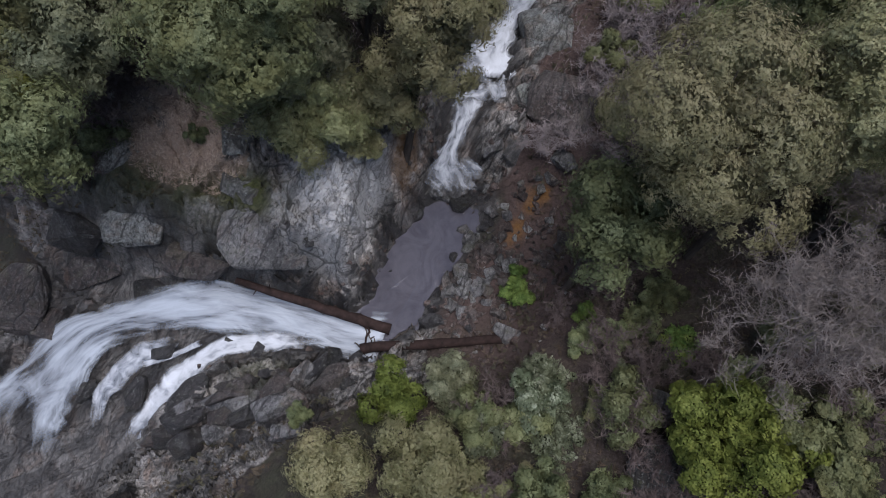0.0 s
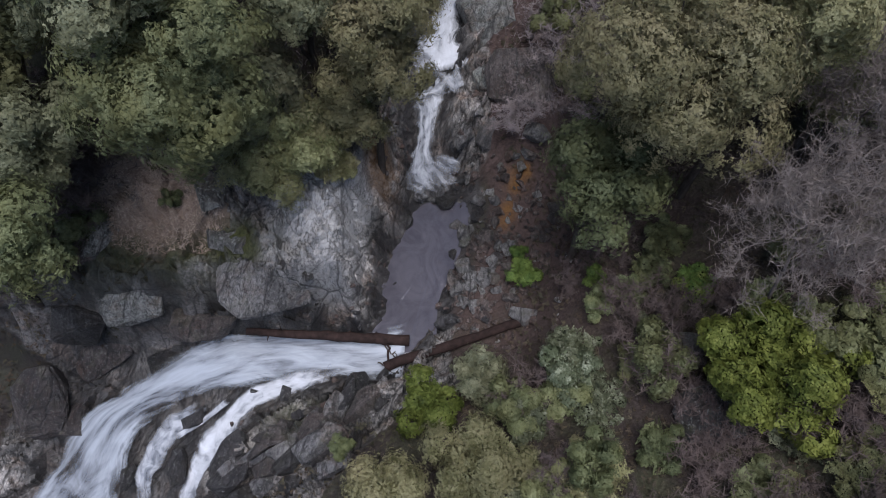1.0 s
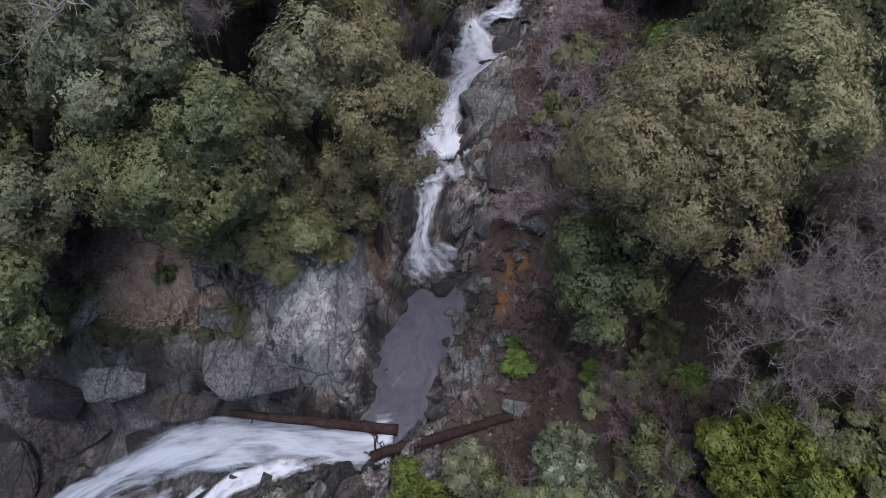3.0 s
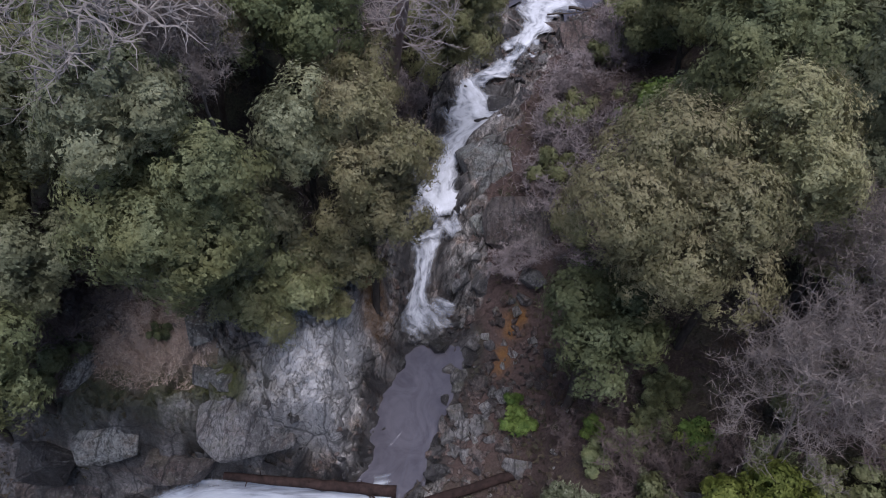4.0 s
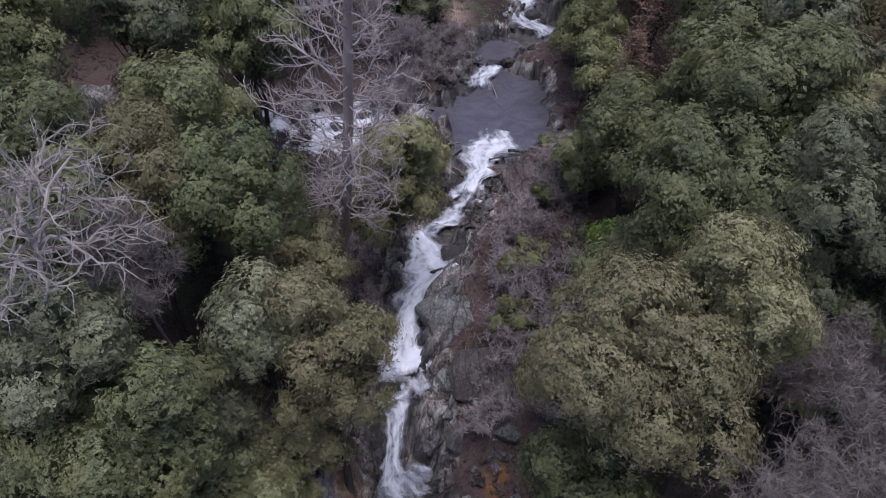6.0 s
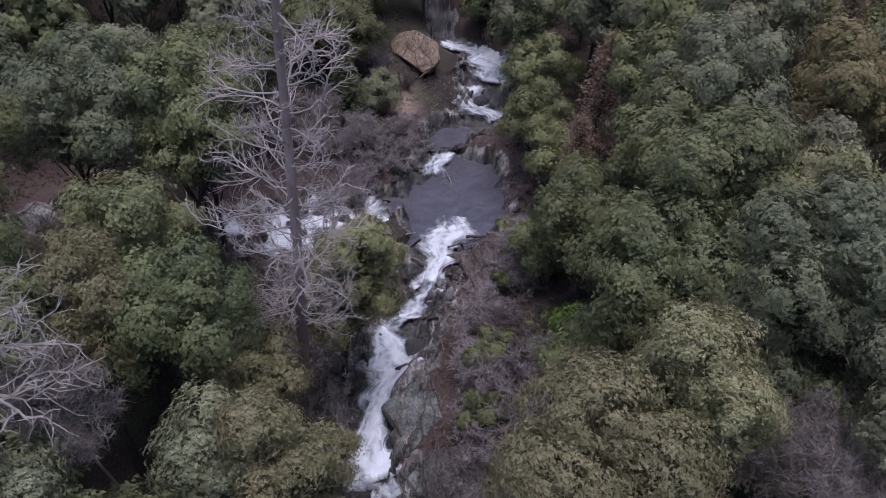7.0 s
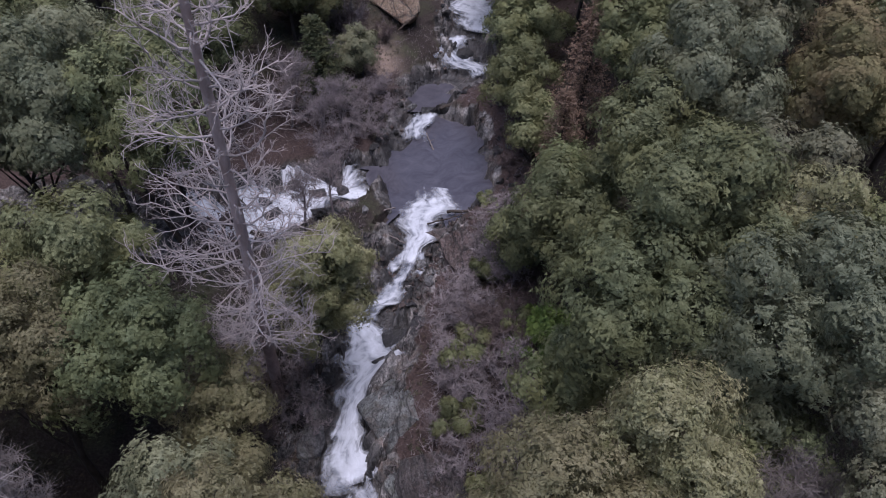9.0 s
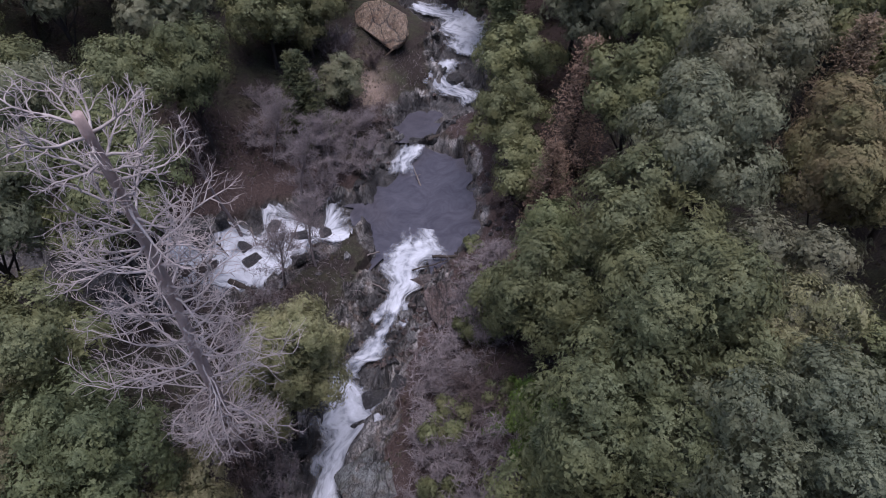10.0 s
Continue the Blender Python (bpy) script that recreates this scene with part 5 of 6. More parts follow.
def plant(kind, x, y, top, R, bottom=None, ground=None, root=None):
    """Stands a plant of a kind at x, y, with its top and its crown's lower edge at those heights and that crown radius."""
    fx, fy = root or (x, y)
    R = R * (0.92 if kind[:3] in ("oak", "gre") and R > 4.3 else 1.0)
    z = height(fx, fy) if ground is None else ground
    stem = Vector((x - fx, y - fy, max(top - z, 1.0)))
    h = stem.length
    species = kind.split("_")[0]
    m = Matrix.Translation((fx, fy, z)) @ Vector((0, 0, 1)).rotation_difference(stem).to_matrix().to_4x4() @ Matrix.Rotation(rng.uniform(0, 6.28), 4, "Z")
    if species in LEAFY:
        low = min(max(0.1 * h, h - 2.1 * R if bottom is None else bottom - z), 0.75 * h)
        step = 1.17 if species not in ("mid", "far") else 1.3
        key = (kind, round(math.log(R, step)), round(math.log(h, step)), round(low / h / 0.13))
        first = key not in protos
        if first:
            look_of = dict(LEAFY[species])
            if species in ("mid", "far") and kind[-1] in "24":
                look_of["leaf"] = GREYOAK if species == "mid" else OAK
            protos[key] = leafy_tree(look_of.pop("label"), look_of.pop("leaf"), np.random.default_rng(sum(map(ord, str(key)))), R, h, low, **look_of), h, R
    elif species in ("bare", "sprawl"):
        key, first = (kind, x, y), True
        r = np.random.default_rng(sum(map(ord, kind)))
        if species == "bare":
            tree = bare_tree("bare grey deciduous tree with fine pale twigs", PALE, r, h, 1.25, 14, 3, 6, 0.13, lift=0.03, twig=12000, fork=1 - 0.75 * R / h, rise=0.86, length=1.0 * R / h, sway=0.34)
        else:
            tree = bare_tree("large bare tree with pale sprawling limbs", SPRAWL, r, h, 1.7, 13, 3, 6, 0.36, lift=0.03, twig=2600, fork=1 - 0.6 * R / h, rise=0.92, length=1.15 * R / h, sway=0.38)
        protos[key] = tree, h, R
    else:
        key = kind
        first = key not in protos
        if first:
            protos[key] = proto(species, sum(map(ord, kind)))
    ob, h0, r0 = protos[key]
    size = Matrix.Diagonal((R / r0, R / r0, h / h0, 1))
    if first:
        ob.matrix_basis = m @ size
    else:
        base = ob.scale
        ob = copy_thing(ob, m @ size @ Matrix.Diagonal((1 / base[0], 1 / base[1], 1 / base[2], 1)))
    standing.append((x, y, R))
    return ob


TREES = [
    # west bank, going upstream
    ("oak_b", -20.6, 11.4, 24.5, 2.6, None, None, (-24.5, 16)), ("yellow_b", -22.6, 12.6, 22.5, 2.0, None, None, (-25.5, 17)), ("oak_b", -13.2, 16.6, 30.6, 4.2, 23.0, None, (-16, 25.5)), ("oak_a", -14.4, 22.6, 21.5, 2.3, 13.5), ("grey_a", -14.6, 18.6, 34.6, 2.6, None, None, (-18, 26)), ("olive_c", -8.2, 25.2, 20.5, 2.5, 11.0), ("olive_a", -10.4, 23.0, 19.0, 2.9, 12.5), ("olive_c", -12.4, 21.6, 18.0, 2.4, 12.5), ("olive_b", -8.4, 23.2, 16.0, 1.9, 10.5), ("grey_b", -13.0, 24.6, 23.5, 2.8, 13.5),
    ("olive_b", -6.2, 26.0, 30.5, 3.1, 17), ("grey_b", -10.2, 27.4, 28.0, 3.0), ("oak_c", -19.5, 26, 34, 4.4), ("sprawl_a", -15.0, 20.6, 39.2, 5.2, None, None, (-20, 26)), ("bare_c", -11.4, 21.4, 36.4, 2.8, None, None, (-15, 27)),
    ("oak_a", -13.6, 35.6, 31.8, 4.2), ("oak_b", -18.4, 41, 33.6, 4.8), ("grey_a", -23.5, 51, 37.5, 5.2), ("oak_c", -16.2, 52.5, 36.8, 5.0), ("olive_c", -3.4, 44.2, 29.6, 3.5, 15, None, (-6.6, 46)),
    ("olive_b", -9.4, 31.6, 24, 2.8), ("oak_c", -24, 33, 36, 5), ("oak_a", -29, 43, 39, 5.4), ("grey_b", -25, 22, 33, 4.8), ("oak_b", -27.5, 14.5, 27, 4.2),
    ("grey_a", -6.4, 49.6, 22, 2.4), ("oak_b", -8.8, 93, 28.5, 3.8), ("oak_a", -6.8, 100.5, 31, 3.4), ("grey_b", -5.5, 108, 33, 4.0), ("oak_c", 0.5, 114, 33, 4.2), ("grey_a", -4.8, 87.6, 21.5, 2.6), ("oak_a", -12.2, 88.5, 31, 4.6), ("pine_a", -8, 80, 27, 3.0), ("oak_c", -19, 60, 31, 4.4),
    ("alder_a", -6.2, 62.6, 22, 3.2), ("alder_b", -8.8, 60.0, 24, 3.2), ("alder_a", -5.6, 76.6, 21, 3.4), ("alder_b", -9.0, 73.6, 23.5, 3.4), ("alder_a", -3.8, 81.5, 19.5, 3.0),
    ("alder_b", -12, 77.5, 25, 3.4), ("alder_a", -6.8, 79, 22, 3.0), ("alder_b", -2.8, 78.5, 18.5, 2.6), ("twig_a", -4.6, 78, 15.4, 2.6), ("twig_b", -7, 74.8, 16, 2.6), ("twig_c", -5.5, 82, 17, 2.8), ("alder_a", -8.6, 84, 24, 3.0), ("twig_b", -9.4, 79.4, 18, 2.6), ("rust_a", -3.2, 86.0, 16.5, 3.2), ("rust_b", -16.5, 58.4, 17, 3.0),
    ("grey_b", -21.6, 16.6, 24.5, 2.8, None, None, (-24, 22)), ("oak_b", -24.4, 19, 27, 3.2, None, None, (-27, 24)), ("grey_a", -26.6, 16.4, 25, 3.0, None, None, (-29, 21)), ("oak_a", -23.5, 24.5, 31, 3.6),
    ("oak_b", -21, 70, 33, 4.4), ("grey_a", -25, 62, 36, 4.8), ("oak_a", -17.5, 76.5, 31, 4.0), ("olive_a", -18.6, 34.2, 33, 3.6), ("olive_c", -9.6, 35.2, 25.5, 2.8),
    # east bank
    ("olive_a", 9.4, 24.6, 31.6, 5.4), ("olive_b", 13.4, 25.8, 33.2, 3.8), ("oak_b", 7.4, 22.6, 22.5, 3.2), ("bare_a", 13.9, 17.0, 27.5, 5.2, None, None, (17.5, 18.0)), ("bare_b", 18.6, 20.2, 30.0, 5.0),
    ("yellow_a", 17.0, 13.6, 20.0, 5.0), ("young_a", 14.2, 19.8, 13.2, 1.6), ("bare_b", 17.6, 24.6, 30, 4.6), ("oak_a", 18.8, 27.6, 28, 3.6), ("grey_b", 18.4, 31.0, 31, 3.4), ("oak_c", 13.6, 67, 23, 3.0), ("oak_a", 12.8, 80, 22, 2.8), ("rust_a", 11.8, 71, 14.5, 2.0), ("oak_a", 13.9, 34.2, 34.6, 4.8), ("grey_a", 20.0, 31.2, 37, 5.2), ("oak_b", 17.4, 38.4, 37.6, 4.8),
    ("grey_b", 22.6, 39.4, 36.6, 4.8), ("oak_c", 12.6, 46.6, 29.2, 3.9), ("oak_a", 17.6, 47.6, 34.4, 4.8), ("grey_a", 22.2, 52, 38, 5.0), ("young_a", 11.4, 40.0, 22.8, 2.2),
    ("oak_c", 11.2, 35.6, 26, 3.0), ("oak_b", 10.4, 52, 22, 3.0), ("gold_a", 30, 48, 39, 4.6), ("brown_a", 15.2, 63.6, 27, 2.6), ("brown_b", 18.0, 70.6, 32.5, 3.4),
    ("brown_a", 11.8, 57.8, 19.5, 1.6), ("oak_a", 13.0, 75, 24, 3.6), ("oak_b", 14.5, 85, 26, 4.0), ("pine_b", 13.8, 93, 30, 3.2), ("brown_b", 33.5, 58, 39.5, 3.2), ("grey_b", 27, 60, 40, 5),
    ("oak_c", 14.5, 55.6, 25.5, 3.4), ("grey_a", 24, 24, 35, 5), ("oak_c", 27, 33, 38, 5.2), ("olive_a", 22, 36.4, 36.4, 2.6),
    # shrubs along the water
    ("twig_a", 2.2, 32.4, 11.6, 1.8), ("twig_b", 3.8, 33.4, 12.6, 2.0), ("rust_a", 4.6, 38.2, 15.0, 2.2), ("twig_c", 5.6, 36.8, 16.0, 2.6), ("twig_a", 5.4, 48.8, 16.6, 3.0), ("twig_b", 4.8, 45.4, 15.4, 2.8),
    ("twig_b", 6.8, 52.0, 16.4, 2.8), ("twig_c", 4.8, 42.6, 15.2, 2.4), ("twig_a", 4.4, 40, 13.8, 1.8), ("twig_b", 7.2, 41.4, 17.6, 2.6), ("rust_a", 8.4, 45.2, 18.4, 2.8), ("twig_a", 9.6, 57.6, 16.4, 2.0),
    ("twig_b", 10.2, 61.6, 15, 2.2), ("rust_b", 8.6, 33, 17, 2.6), ("rust_b", -23.4, 21.8, 16.4, 2.4), ("rust_a", -24.4, 19.6, 16.6, 2.2), ("twig_b", -7.6, 42.4, 14.6, 2.2), ("rust_a", -10.2, 40, 17, 2.6), ("twig_a", -7.8, 45.8, 15, 2.2),
    ("bush_a", 4.5, 21.5, 8.4, 1.4), ("bush_b", 4.0, 23.2, 7.6, 0.8), ("bush_a", -7.6, 27.0, 12.4, 1.5), ("bush_b", 8.6, 20.2, 9.4, 0.9), ("bush_a", 8.6, 42.8, 17.5, 1.5), ("dull_a", -18.6, 20.6, 13.5, 0.8),
    ("bush_b", 11, 44.6, 19, 1.6), ("dull_b", 8.6, 65.5, 13.4, 1.2),
    # below the log, near the outlet
    ("yellow_a", -0.6, 10.9, 11.8, 2.0), ("grey_b", 2.2, 13.2, 11.2, 1.8), ("olive_c", 2.6, 7.6, 14.4, 3.0), ("olive_a", -2.2, 5.2, 13.4, 2.4), ("silver_a", 7.6, 15.2, 12.2, 2.0), ("silver_b", 9.0, 12.0, 12.8, 2.6),
    ("silver_a", 5.2, 10.6, 12.4, 2.0), ("silver_b", 12.0, 16.4, 13.2, 1.6), ("olive_b", 8.8, 7.6, 13.2, 2.8), ("grey_a", 5.2, 6.4, 11.6, 2.2), ("oak_b", 21.5, 8.8, 16.5, 3.6), ("oak_c", 16.8, 7.4, 13, 2.8),
    ("oak_a", 11.8, 20.6, 12.4, 1.8), ("oak_c", 10.4, 18.8, 11.4, 1.5), ("young_a", 14.2, 19.4, 13.4, 1.6), ("rust_b", 9.8, 22.6, 11.6, 1.8), ("dull_b", -5.4, 7.8, 7.5, 0.9), ("oak_b", 12.0, 9.4, 11.4, 1.9), ("grey_a", 18.6, 11.0, 14.6, 2.6),
    ("oak_c", 22.6, 13.2, 18.6, 3.0), ("oak_a", 13.6, 4.6, 12.6, 2.6), ("oak_c", 9.0, 3.6, 12.0, 2.4), ("grey_b", 4.0, 2.6, 11.0, 2.2), ("oak_a", 12.6, 22.6, 14.2, 2.0), ("dull_a", 8.8, 18.2, 10.4, 1.3), ("rust_a", 7.6, 20.2, 9.6, 1.3),
    ("dull_b", 10.8, 14.4, 10.6, 1.3), ("dull_a", 6.8, 12.4, 9.6, 1.2), ("dull_b", 3.8, 11.4, 8.8, 1.3), ("rust_b", 16.2, 17.4, 13.4, 1.8), ("oak_b", 17.6, 18.2, 16.2, 2.2),
]
for entry in TREES:
    plant(*entry)


def dead_pine():
    """The tall dead pine, with curved bare boughs all up its leaning stem."""
    r = np.random.default_rng(5)
    foot = Vector((-9.4, 43.6, height(-9.4, 43.6)))
    ob = thing("dead_pine", "tall dead pine with a dark stem and pale curved bare boughs", "tree", at=Matrix.Translation(foot))
    line = np.array([(-9.4, 43.6, foot.z - 0.8), (-8.5, 41.8, 19), (-7.4, 38.8, 25.4), (-6.6, 37.3, 31), (-6.0, 36.1, 37), (-5.3, 34.5, 44.0), (-4.5, 32.4, 49.6)]) - np.array(foot)
    t = Tubes()
    s = np.linspace(0, 6, 31)
    stem = np.stack([np.interp(s, range(7), line[:, k]) for k in range(3)], 1)
    for _ in range(3):
        stem[1:-1] = (stem[:-2] + 2 * stem[1:-1] + stem[2:]) / 4
    t.add(stem, np.linspace(0.46, 0.15, 31) * (1 + 0.07 * np.sin(np.arange(31) * 2.1) + 0.05 * np.sin(np.arange(31) * 5.3)), 12)
    part("trunk", t.mesh("trunk", DEADWOOD), ob)
    for k in range(104):
        u = 0.24 + 0.75 * (k + r.random() * 0.6) / 104
        q = np.array([np.interp(u * 30, range(31), stem[:, c]) for c in range(3)])
        a = k * 2.4 + r.uniform(-0.4, 0.4)
        ln = (4.6 - 2.4 * abs(u - 0.55) * 2) * r.uniform(0.5, 1.1)
        b = Tubes()
        grow(b, q, unit(np.array([math.cos(a), math.sin(a), -0.05 + 0.5 * (u - 0.4)])), ln, 0.06, 2, r, 7, 0.75, 0.07, 0.24, 0.5, 0.3, 5)
        me = b.mesh("bough", BOUGH)
        part("bough", me, ob)
    return ob


dead_pine()


def slim_snag(x, y, top, mat, label, R=1.6, r=np.random.default_rng(8)):
    ob = bare_tree(label, mat, r, top - height(x, y), 0.5, 12, 2, 5, 0.2, "bare_snag", fork=0.5, twig=500, length=0.14, group="")
    ob.matrix_basis = Matrix.Translation((x, y, height(x, y)))
    return ob


slim_snag(-14.2, 68.5, 33, MAUVE, "slender leafless trunk above the side stream")
slim_snag(21.6, 84, 36, MOSSTRUNK, "moss-yellow bare trunk among the oaks")

# bare shrubs crowd the banks
scrub = np.random.default_rng(41)
for x0, x1, y0, y1, n, kinds in ((3.6, 9.5, 30, 64, 34, ("twig_a", "rust_b", "twig_c", "rust_a", "twig_b", "dull_a")), (-13, -6.5, 36, 60, 16, ("twig_a", "rust_b")), (7, 14, 17, 31, 16, ("rust_a", "rust_b", "dull_a")), (3, 9, 5, 19, 12, ("dull_a", "rust_b", "silver_a")), (9, 24, 4, 22, 26, ("dull_a", "rust_b", "rust_a")), (-28, -24.4, 16, 24, 8, ("rust_a", "rust_b", "dull_a")),
                                 (-14, -2, 74, 96, 18, ("twig_b", "rust_a")), (10.5, 16, 60, 96, 14, ("twig_a", "rust_a")), (-22, -16, 54, 62, 6, ("rust_b",))):
    for _ in range(n):
        x, y = scrub.uniform(x0, x1), scrub.uniform(y0, y1)
        if creek_at(np.array([x]), np.array([y]))[0][0] < (4.4 if y > 50 else 3.0) or abs(y - 15.8 - 0.493 * x) < 2.4 or (1 < x < 8 and 18 < y < 30) or (abs(x - 6) < 2.6 and abs(y - 57.4) < 3.4) or (abs(x - 2.6) < 3.2 and abs(y - 35.2) < 3):
            continue
        g = height(x, y)
        plant(kinds[int(scrub.integers(len(kinds)))], x, y, g + scrub.uniform(1.8, 3.4), scrub.uniform(1.4, 2.5), ground=g)

# forest on the valley sides: farther trees fill the slopes
fill = np.random.default_rng(77)
spots = np.stack([fill.uniform(-88, 92, 14000), fill.uniform(-18, 148, 14000)], 1)
lat_all = creek_at(spots[:, 0].copy(), spots[:, 1].copy())[0]
tall = [s for s in standing if s[2] > 2.4]
count = 0
for (x, y), lat in zip(spots, lat_all):
    if lat < (8.5 if y < 64 else 3.8 if y < 84 else 3.0 if y < 108 else -9) or (y < 24 and -26 < x < 22) or abs(x) > 30 + 0.5 * max(y - 25, 0) or count > 330 or (x < 5 and -4.5 < x and 88 < y < 104):
        continue
    R = fill.uniform(3.6, 5.4)
    if any((x - a) ** 2 + (y - b) ** 2 < (0.79 * (R + c)) ** 2 for a, b, c in tall):
        continue
    near = y < 72 and abs(x) < 45
    kind = ("mid_" if near else "far_") + str(int(fill.integers(1, 5)))
    g = height(x, y)
    plant(kind, x, y, g + fill.uniform(12, 17) * (1 if lat > 12 else 0.8), R, ground=g)
    tall.append((x, y, R))
    count += 1


def undergrowth():
    """Low scrub and leaf litter between the trees."""
    r = np.random.default_rng(31)
    n = 95000
    x, y = r.uniform(-45, 45, n), r.uniform(-8, 115, n)
    lat, level, side = creek_at(x, y)
    clump = wave_noise(x, y, 4.0, 33)
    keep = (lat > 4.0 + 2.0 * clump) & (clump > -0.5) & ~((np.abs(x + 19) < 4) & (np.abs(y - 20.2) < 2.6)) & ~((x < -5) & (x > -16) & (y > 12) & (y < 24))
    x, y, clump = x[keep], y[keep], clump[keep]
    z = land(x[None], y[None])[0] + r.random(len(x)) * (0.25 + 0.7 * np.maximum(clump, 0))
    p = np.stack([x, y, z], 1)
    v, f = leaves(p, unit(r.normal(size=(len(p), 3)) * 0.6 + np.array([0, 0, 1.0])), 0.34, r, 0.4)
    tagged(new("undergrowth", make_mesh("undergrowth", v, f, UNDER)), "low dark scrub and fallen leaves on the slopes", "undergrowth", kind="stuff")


undergrowth()



def twig_litter():
    """Fallen twigs and leaning stems over the east bank and the rocky slopes."""
    r = np.random.default_rng(71)
    n = 26000
    x, y = r.uniform(-24, 16, n), r.uniform(26, 98, n)
    lat, level, side = creek_at(x, y)
    keep = (lat > 1.6 + 1.2 * wave_noise(x, y, 3.0, 72)) & (lat < 11) & ~((x > -2) & (x < 9) & (y < 33))
    x, y = x[keep], y[keep]
    p = np.stack([x, y, land(x[None], y[None])[0] + 0.05 + 0.5 * r.random(len(x)) ** 2], 1)
    v, f = slivers(p, unit(r.normal(size=(len(p), 3)) + np.array([0, 0, 0.35])), 0.8, 0.028, r)
    pick = (r.random(len(p)) < 0.2).astype(int)
    tagged(new("twig_litter", make_mesh("twig_litter", v, f, [MAUVE, RUST], pick)), "tangle of thin fallen twigs on the banks", "twigs", kind="stuff")


twig_litter()


def dry_grass():
    """A tussocky patch of dry grass on the ledge, and more by the upper pool."""
    r = np.random.default_rng(61)
    n = 9000
    u, a = np.sqrt(r.random(n)), r.uniform(0, 6.28, n)
    x, y = -19.5 + 4.4 * u * np.cos(a), 19.9 + 2.4 * u * np.sin(a)
    x[7000:], y[7000:] = -3.4 + 3.0 * (u * np.cos(a))[7000:], 91.5 + 4.0 * (u * np.sin(a))[7000:]
    z = land(x[None], y[None])[0]
    swirl = np.stack([-(y - 20.3), x + 18.9, np.zeros(n)], 1) * 0.12
    v, f = slivers(np.stack([x, y, z], 1), unit(r.normal(size=(n, 3)) * 0.5 + swirl + np.array([0, 0, 0.7])), 0.42, 0.02, r)
    tagged(new("dry_grass", make_mesh("dry_grass", v, f, GRASS)), "matted patch of dry tan grass on the ledge", "grass", kind="stuff")


dry_grass()

# ---- fallen logs ----


def log(name_label, a, b, ra, rb, sag=0.0, stubs=5, seed=1, mat=None):
    r = np.random.default_rng(seed)
    a, b = np.array(a, dtype=float), np.array(b, dtype=float)
    mid = (a + b) / 2
    ob = thing("fallen_log", name_label, "log", "fallen logs", Matrix.Translation(mid))
    u = np.linspace(0, 1, 15)[:, None]
    pts = a + (b - a) * u - mid
    pts[:, 2] -= sag * np.sin(np.pi * u[:, 0])
    pts += r.normal(size=pts.shape) * 0.03
    t = Tubes()
    t.add(pts, np.linspace(ra, rb, 15) * (1 + 0.05 * r.normal(size=15)), 12)
    t.f.append(tuple(range(11, -1, -1)))
    part("stem", t.mesh("stem", mat or LOGWOOD), ob)
    for _ in range(stubs):
        i = int(r.integers(2, 13))
        s = Tubes()
        d = unit(np.cross(b - a, r.normal(size=3)))
        s.add([pts[i], pts[i] + d * (ra + 0.15), pts[i] + d * (ra + r.uniform(0.25, 0.5))], [0.06, 0.05, 0.02], 5)
        part("branch_stub", s.mesh("branch_stub", mat or LOGWOOD), ob)
    return ob


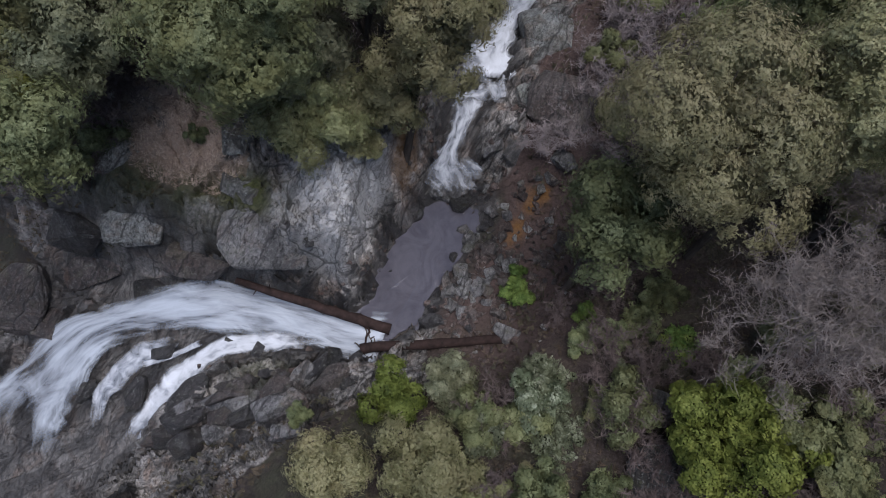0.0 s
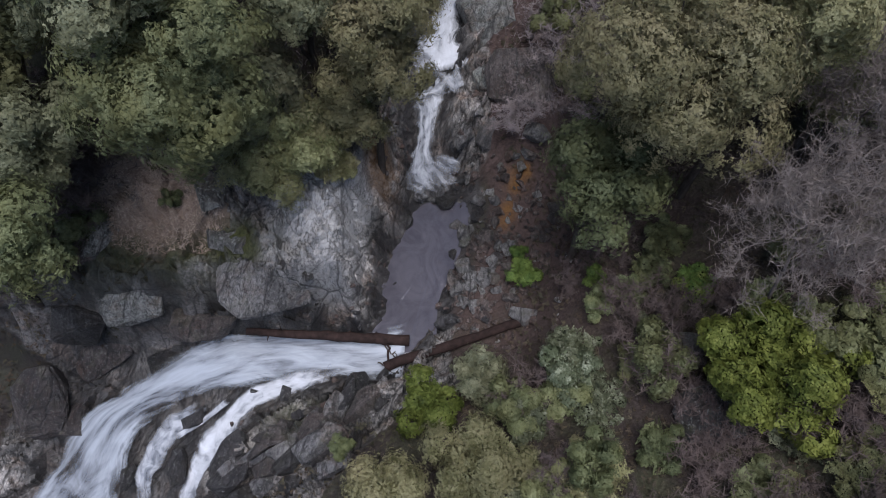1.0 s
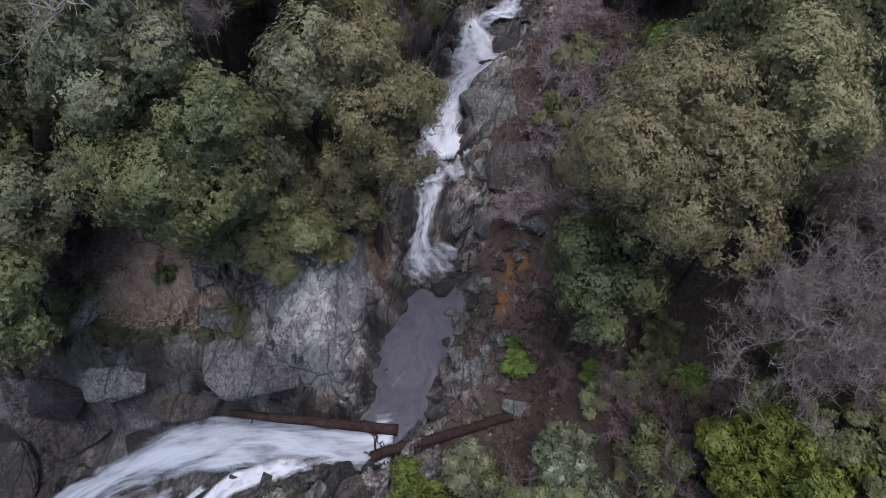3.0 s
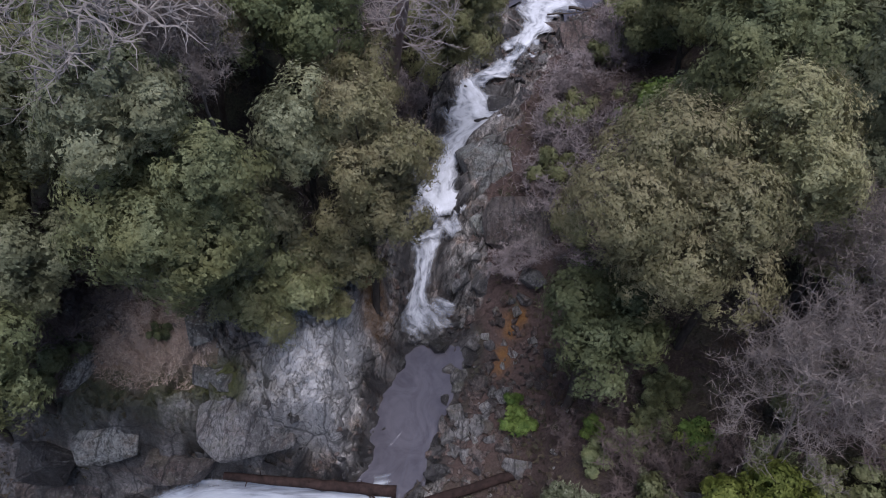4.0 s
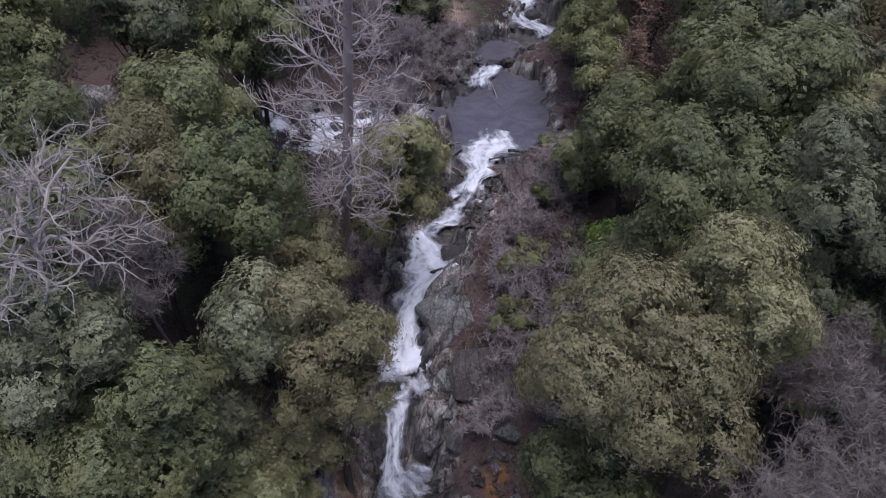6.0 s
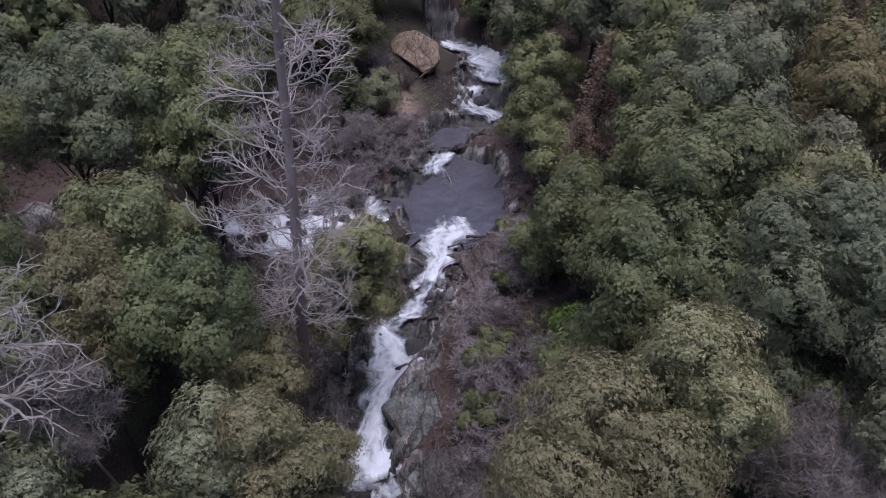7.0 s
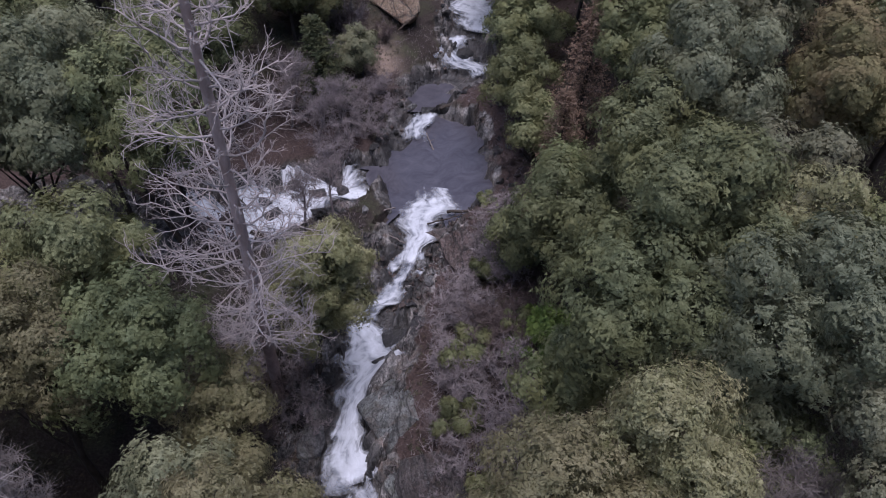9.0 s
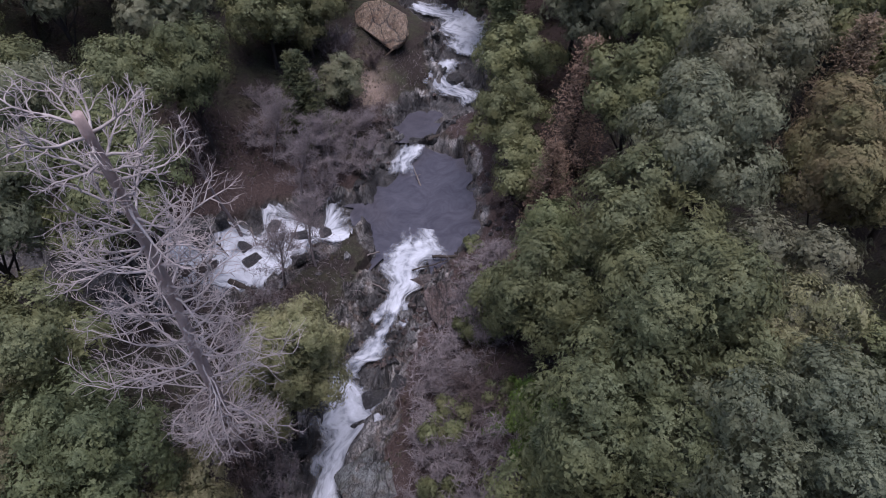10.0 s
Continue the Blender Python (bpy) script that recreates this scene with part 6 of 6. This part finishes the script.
log("long fallen log lying across the top of the waterfall", (-13.6, 14.9, 6.2), (-2.6, 16.0, 6.35), 0.24, 0.4, 0.0, 6, 1)
log("reddish fallen log lying on the cobble bar", (-3.9, 13.9, 6.3), (9.7, 20.6, 7.9), 0.36, 0.26, 0.0, 5, 2)
log("thin broken pole wedged between two logs", (-4.0, 15.9, 6.4), (-3.6, 12.8, 5.9), 0.08, 0.05, 0.0, 2, 3)
log("pale driftwood branch on the outlet rocks", (-4.6, 63.5, 12.4), (-0.6, 66.2, 12.0), 0.13, 0.07, -0.3, 3, 4, PALE)
log("pale driftwood branch beside the rapids", (8.2, 65.4, 12.2), (4.6, 58.0, 11.6), 0.14, 0.06, 0.0, 4, 5, PALE)
log("dark driftwood jammed at the pool's lip", (4.6, 65.2, 12.0), (10.4, 64.6, 12.3), 0.16, 0.1, 0.0, 5, 6, BARK)
log("dark log lying in the side stream", (-14.2, 61.6, 13.4), (-10.4, 59.6, 13.2), 0.3, 0.24, 0.0, 3, 7, BARK)
log("dark log across the narrows between pools", (4.6, 84.6, 12.4), (8.4, 86.4, 12.6), 0.22, 0.16, 0.0, 3, 8, BARK)
log("pale stick standing out of the pool", (3.6, 77.0, 11.3), (2.8, 79.6, 12.2), 0.1, 0.05, 0.0, 1, 9, PALE)

for k, (ax, ay, bx, by) in enumerate(((-4.2, 15.4, -2.4, 14.0), (-3.4, 15.0, -2.2, 13.2), (-4.4, 14.2, -2.9, 13.4), (-3.2, 14.6, -1.2, 14.4), (-2.2, 15.4, -1.0, 17.2), (-1.0, 16.6, 0.6, 15.6))):
    log("thin stick caught in the log jam", (ax, ay, 6.1 + 0.05 * k), (bx, by, 6.0 + 0.08 * k), 0.05, 0.025, 0.0, 2, 20 + k, BARK)
for k, (ax, ay, az, bx, by, bz) in enumerate(((3.6, 60.2, 11.6, 5.2, 56.4, 11.8), (2.6, 63.6, 11.8, 6.6, 64.6, 12.2), (-2.8, 63.2, 12.0, 0.4, 61.2, 11.5), (-4.8, 62.6, 12.2, -1.0, 63.4, 11.9), (6.4, 64.9, 12.1, 9.8, 66.4, 12.4),
                                              (-13.6, 69.4, 13.0, -12.4, 66.2, 13.8), (-9.6, 66.2, 12.6, -8.8, 69.4, 13.2), (-16.4, 66.8, 13.6, -14.6, 64.2, 14.2))):
    log("dead branch lying among creek boulders", (ax, ay, az), (bx, by, bz), 0.09, 0.04, 0.0, 3, 30 + k, (PALE, BARK, PALE)[k % 3])
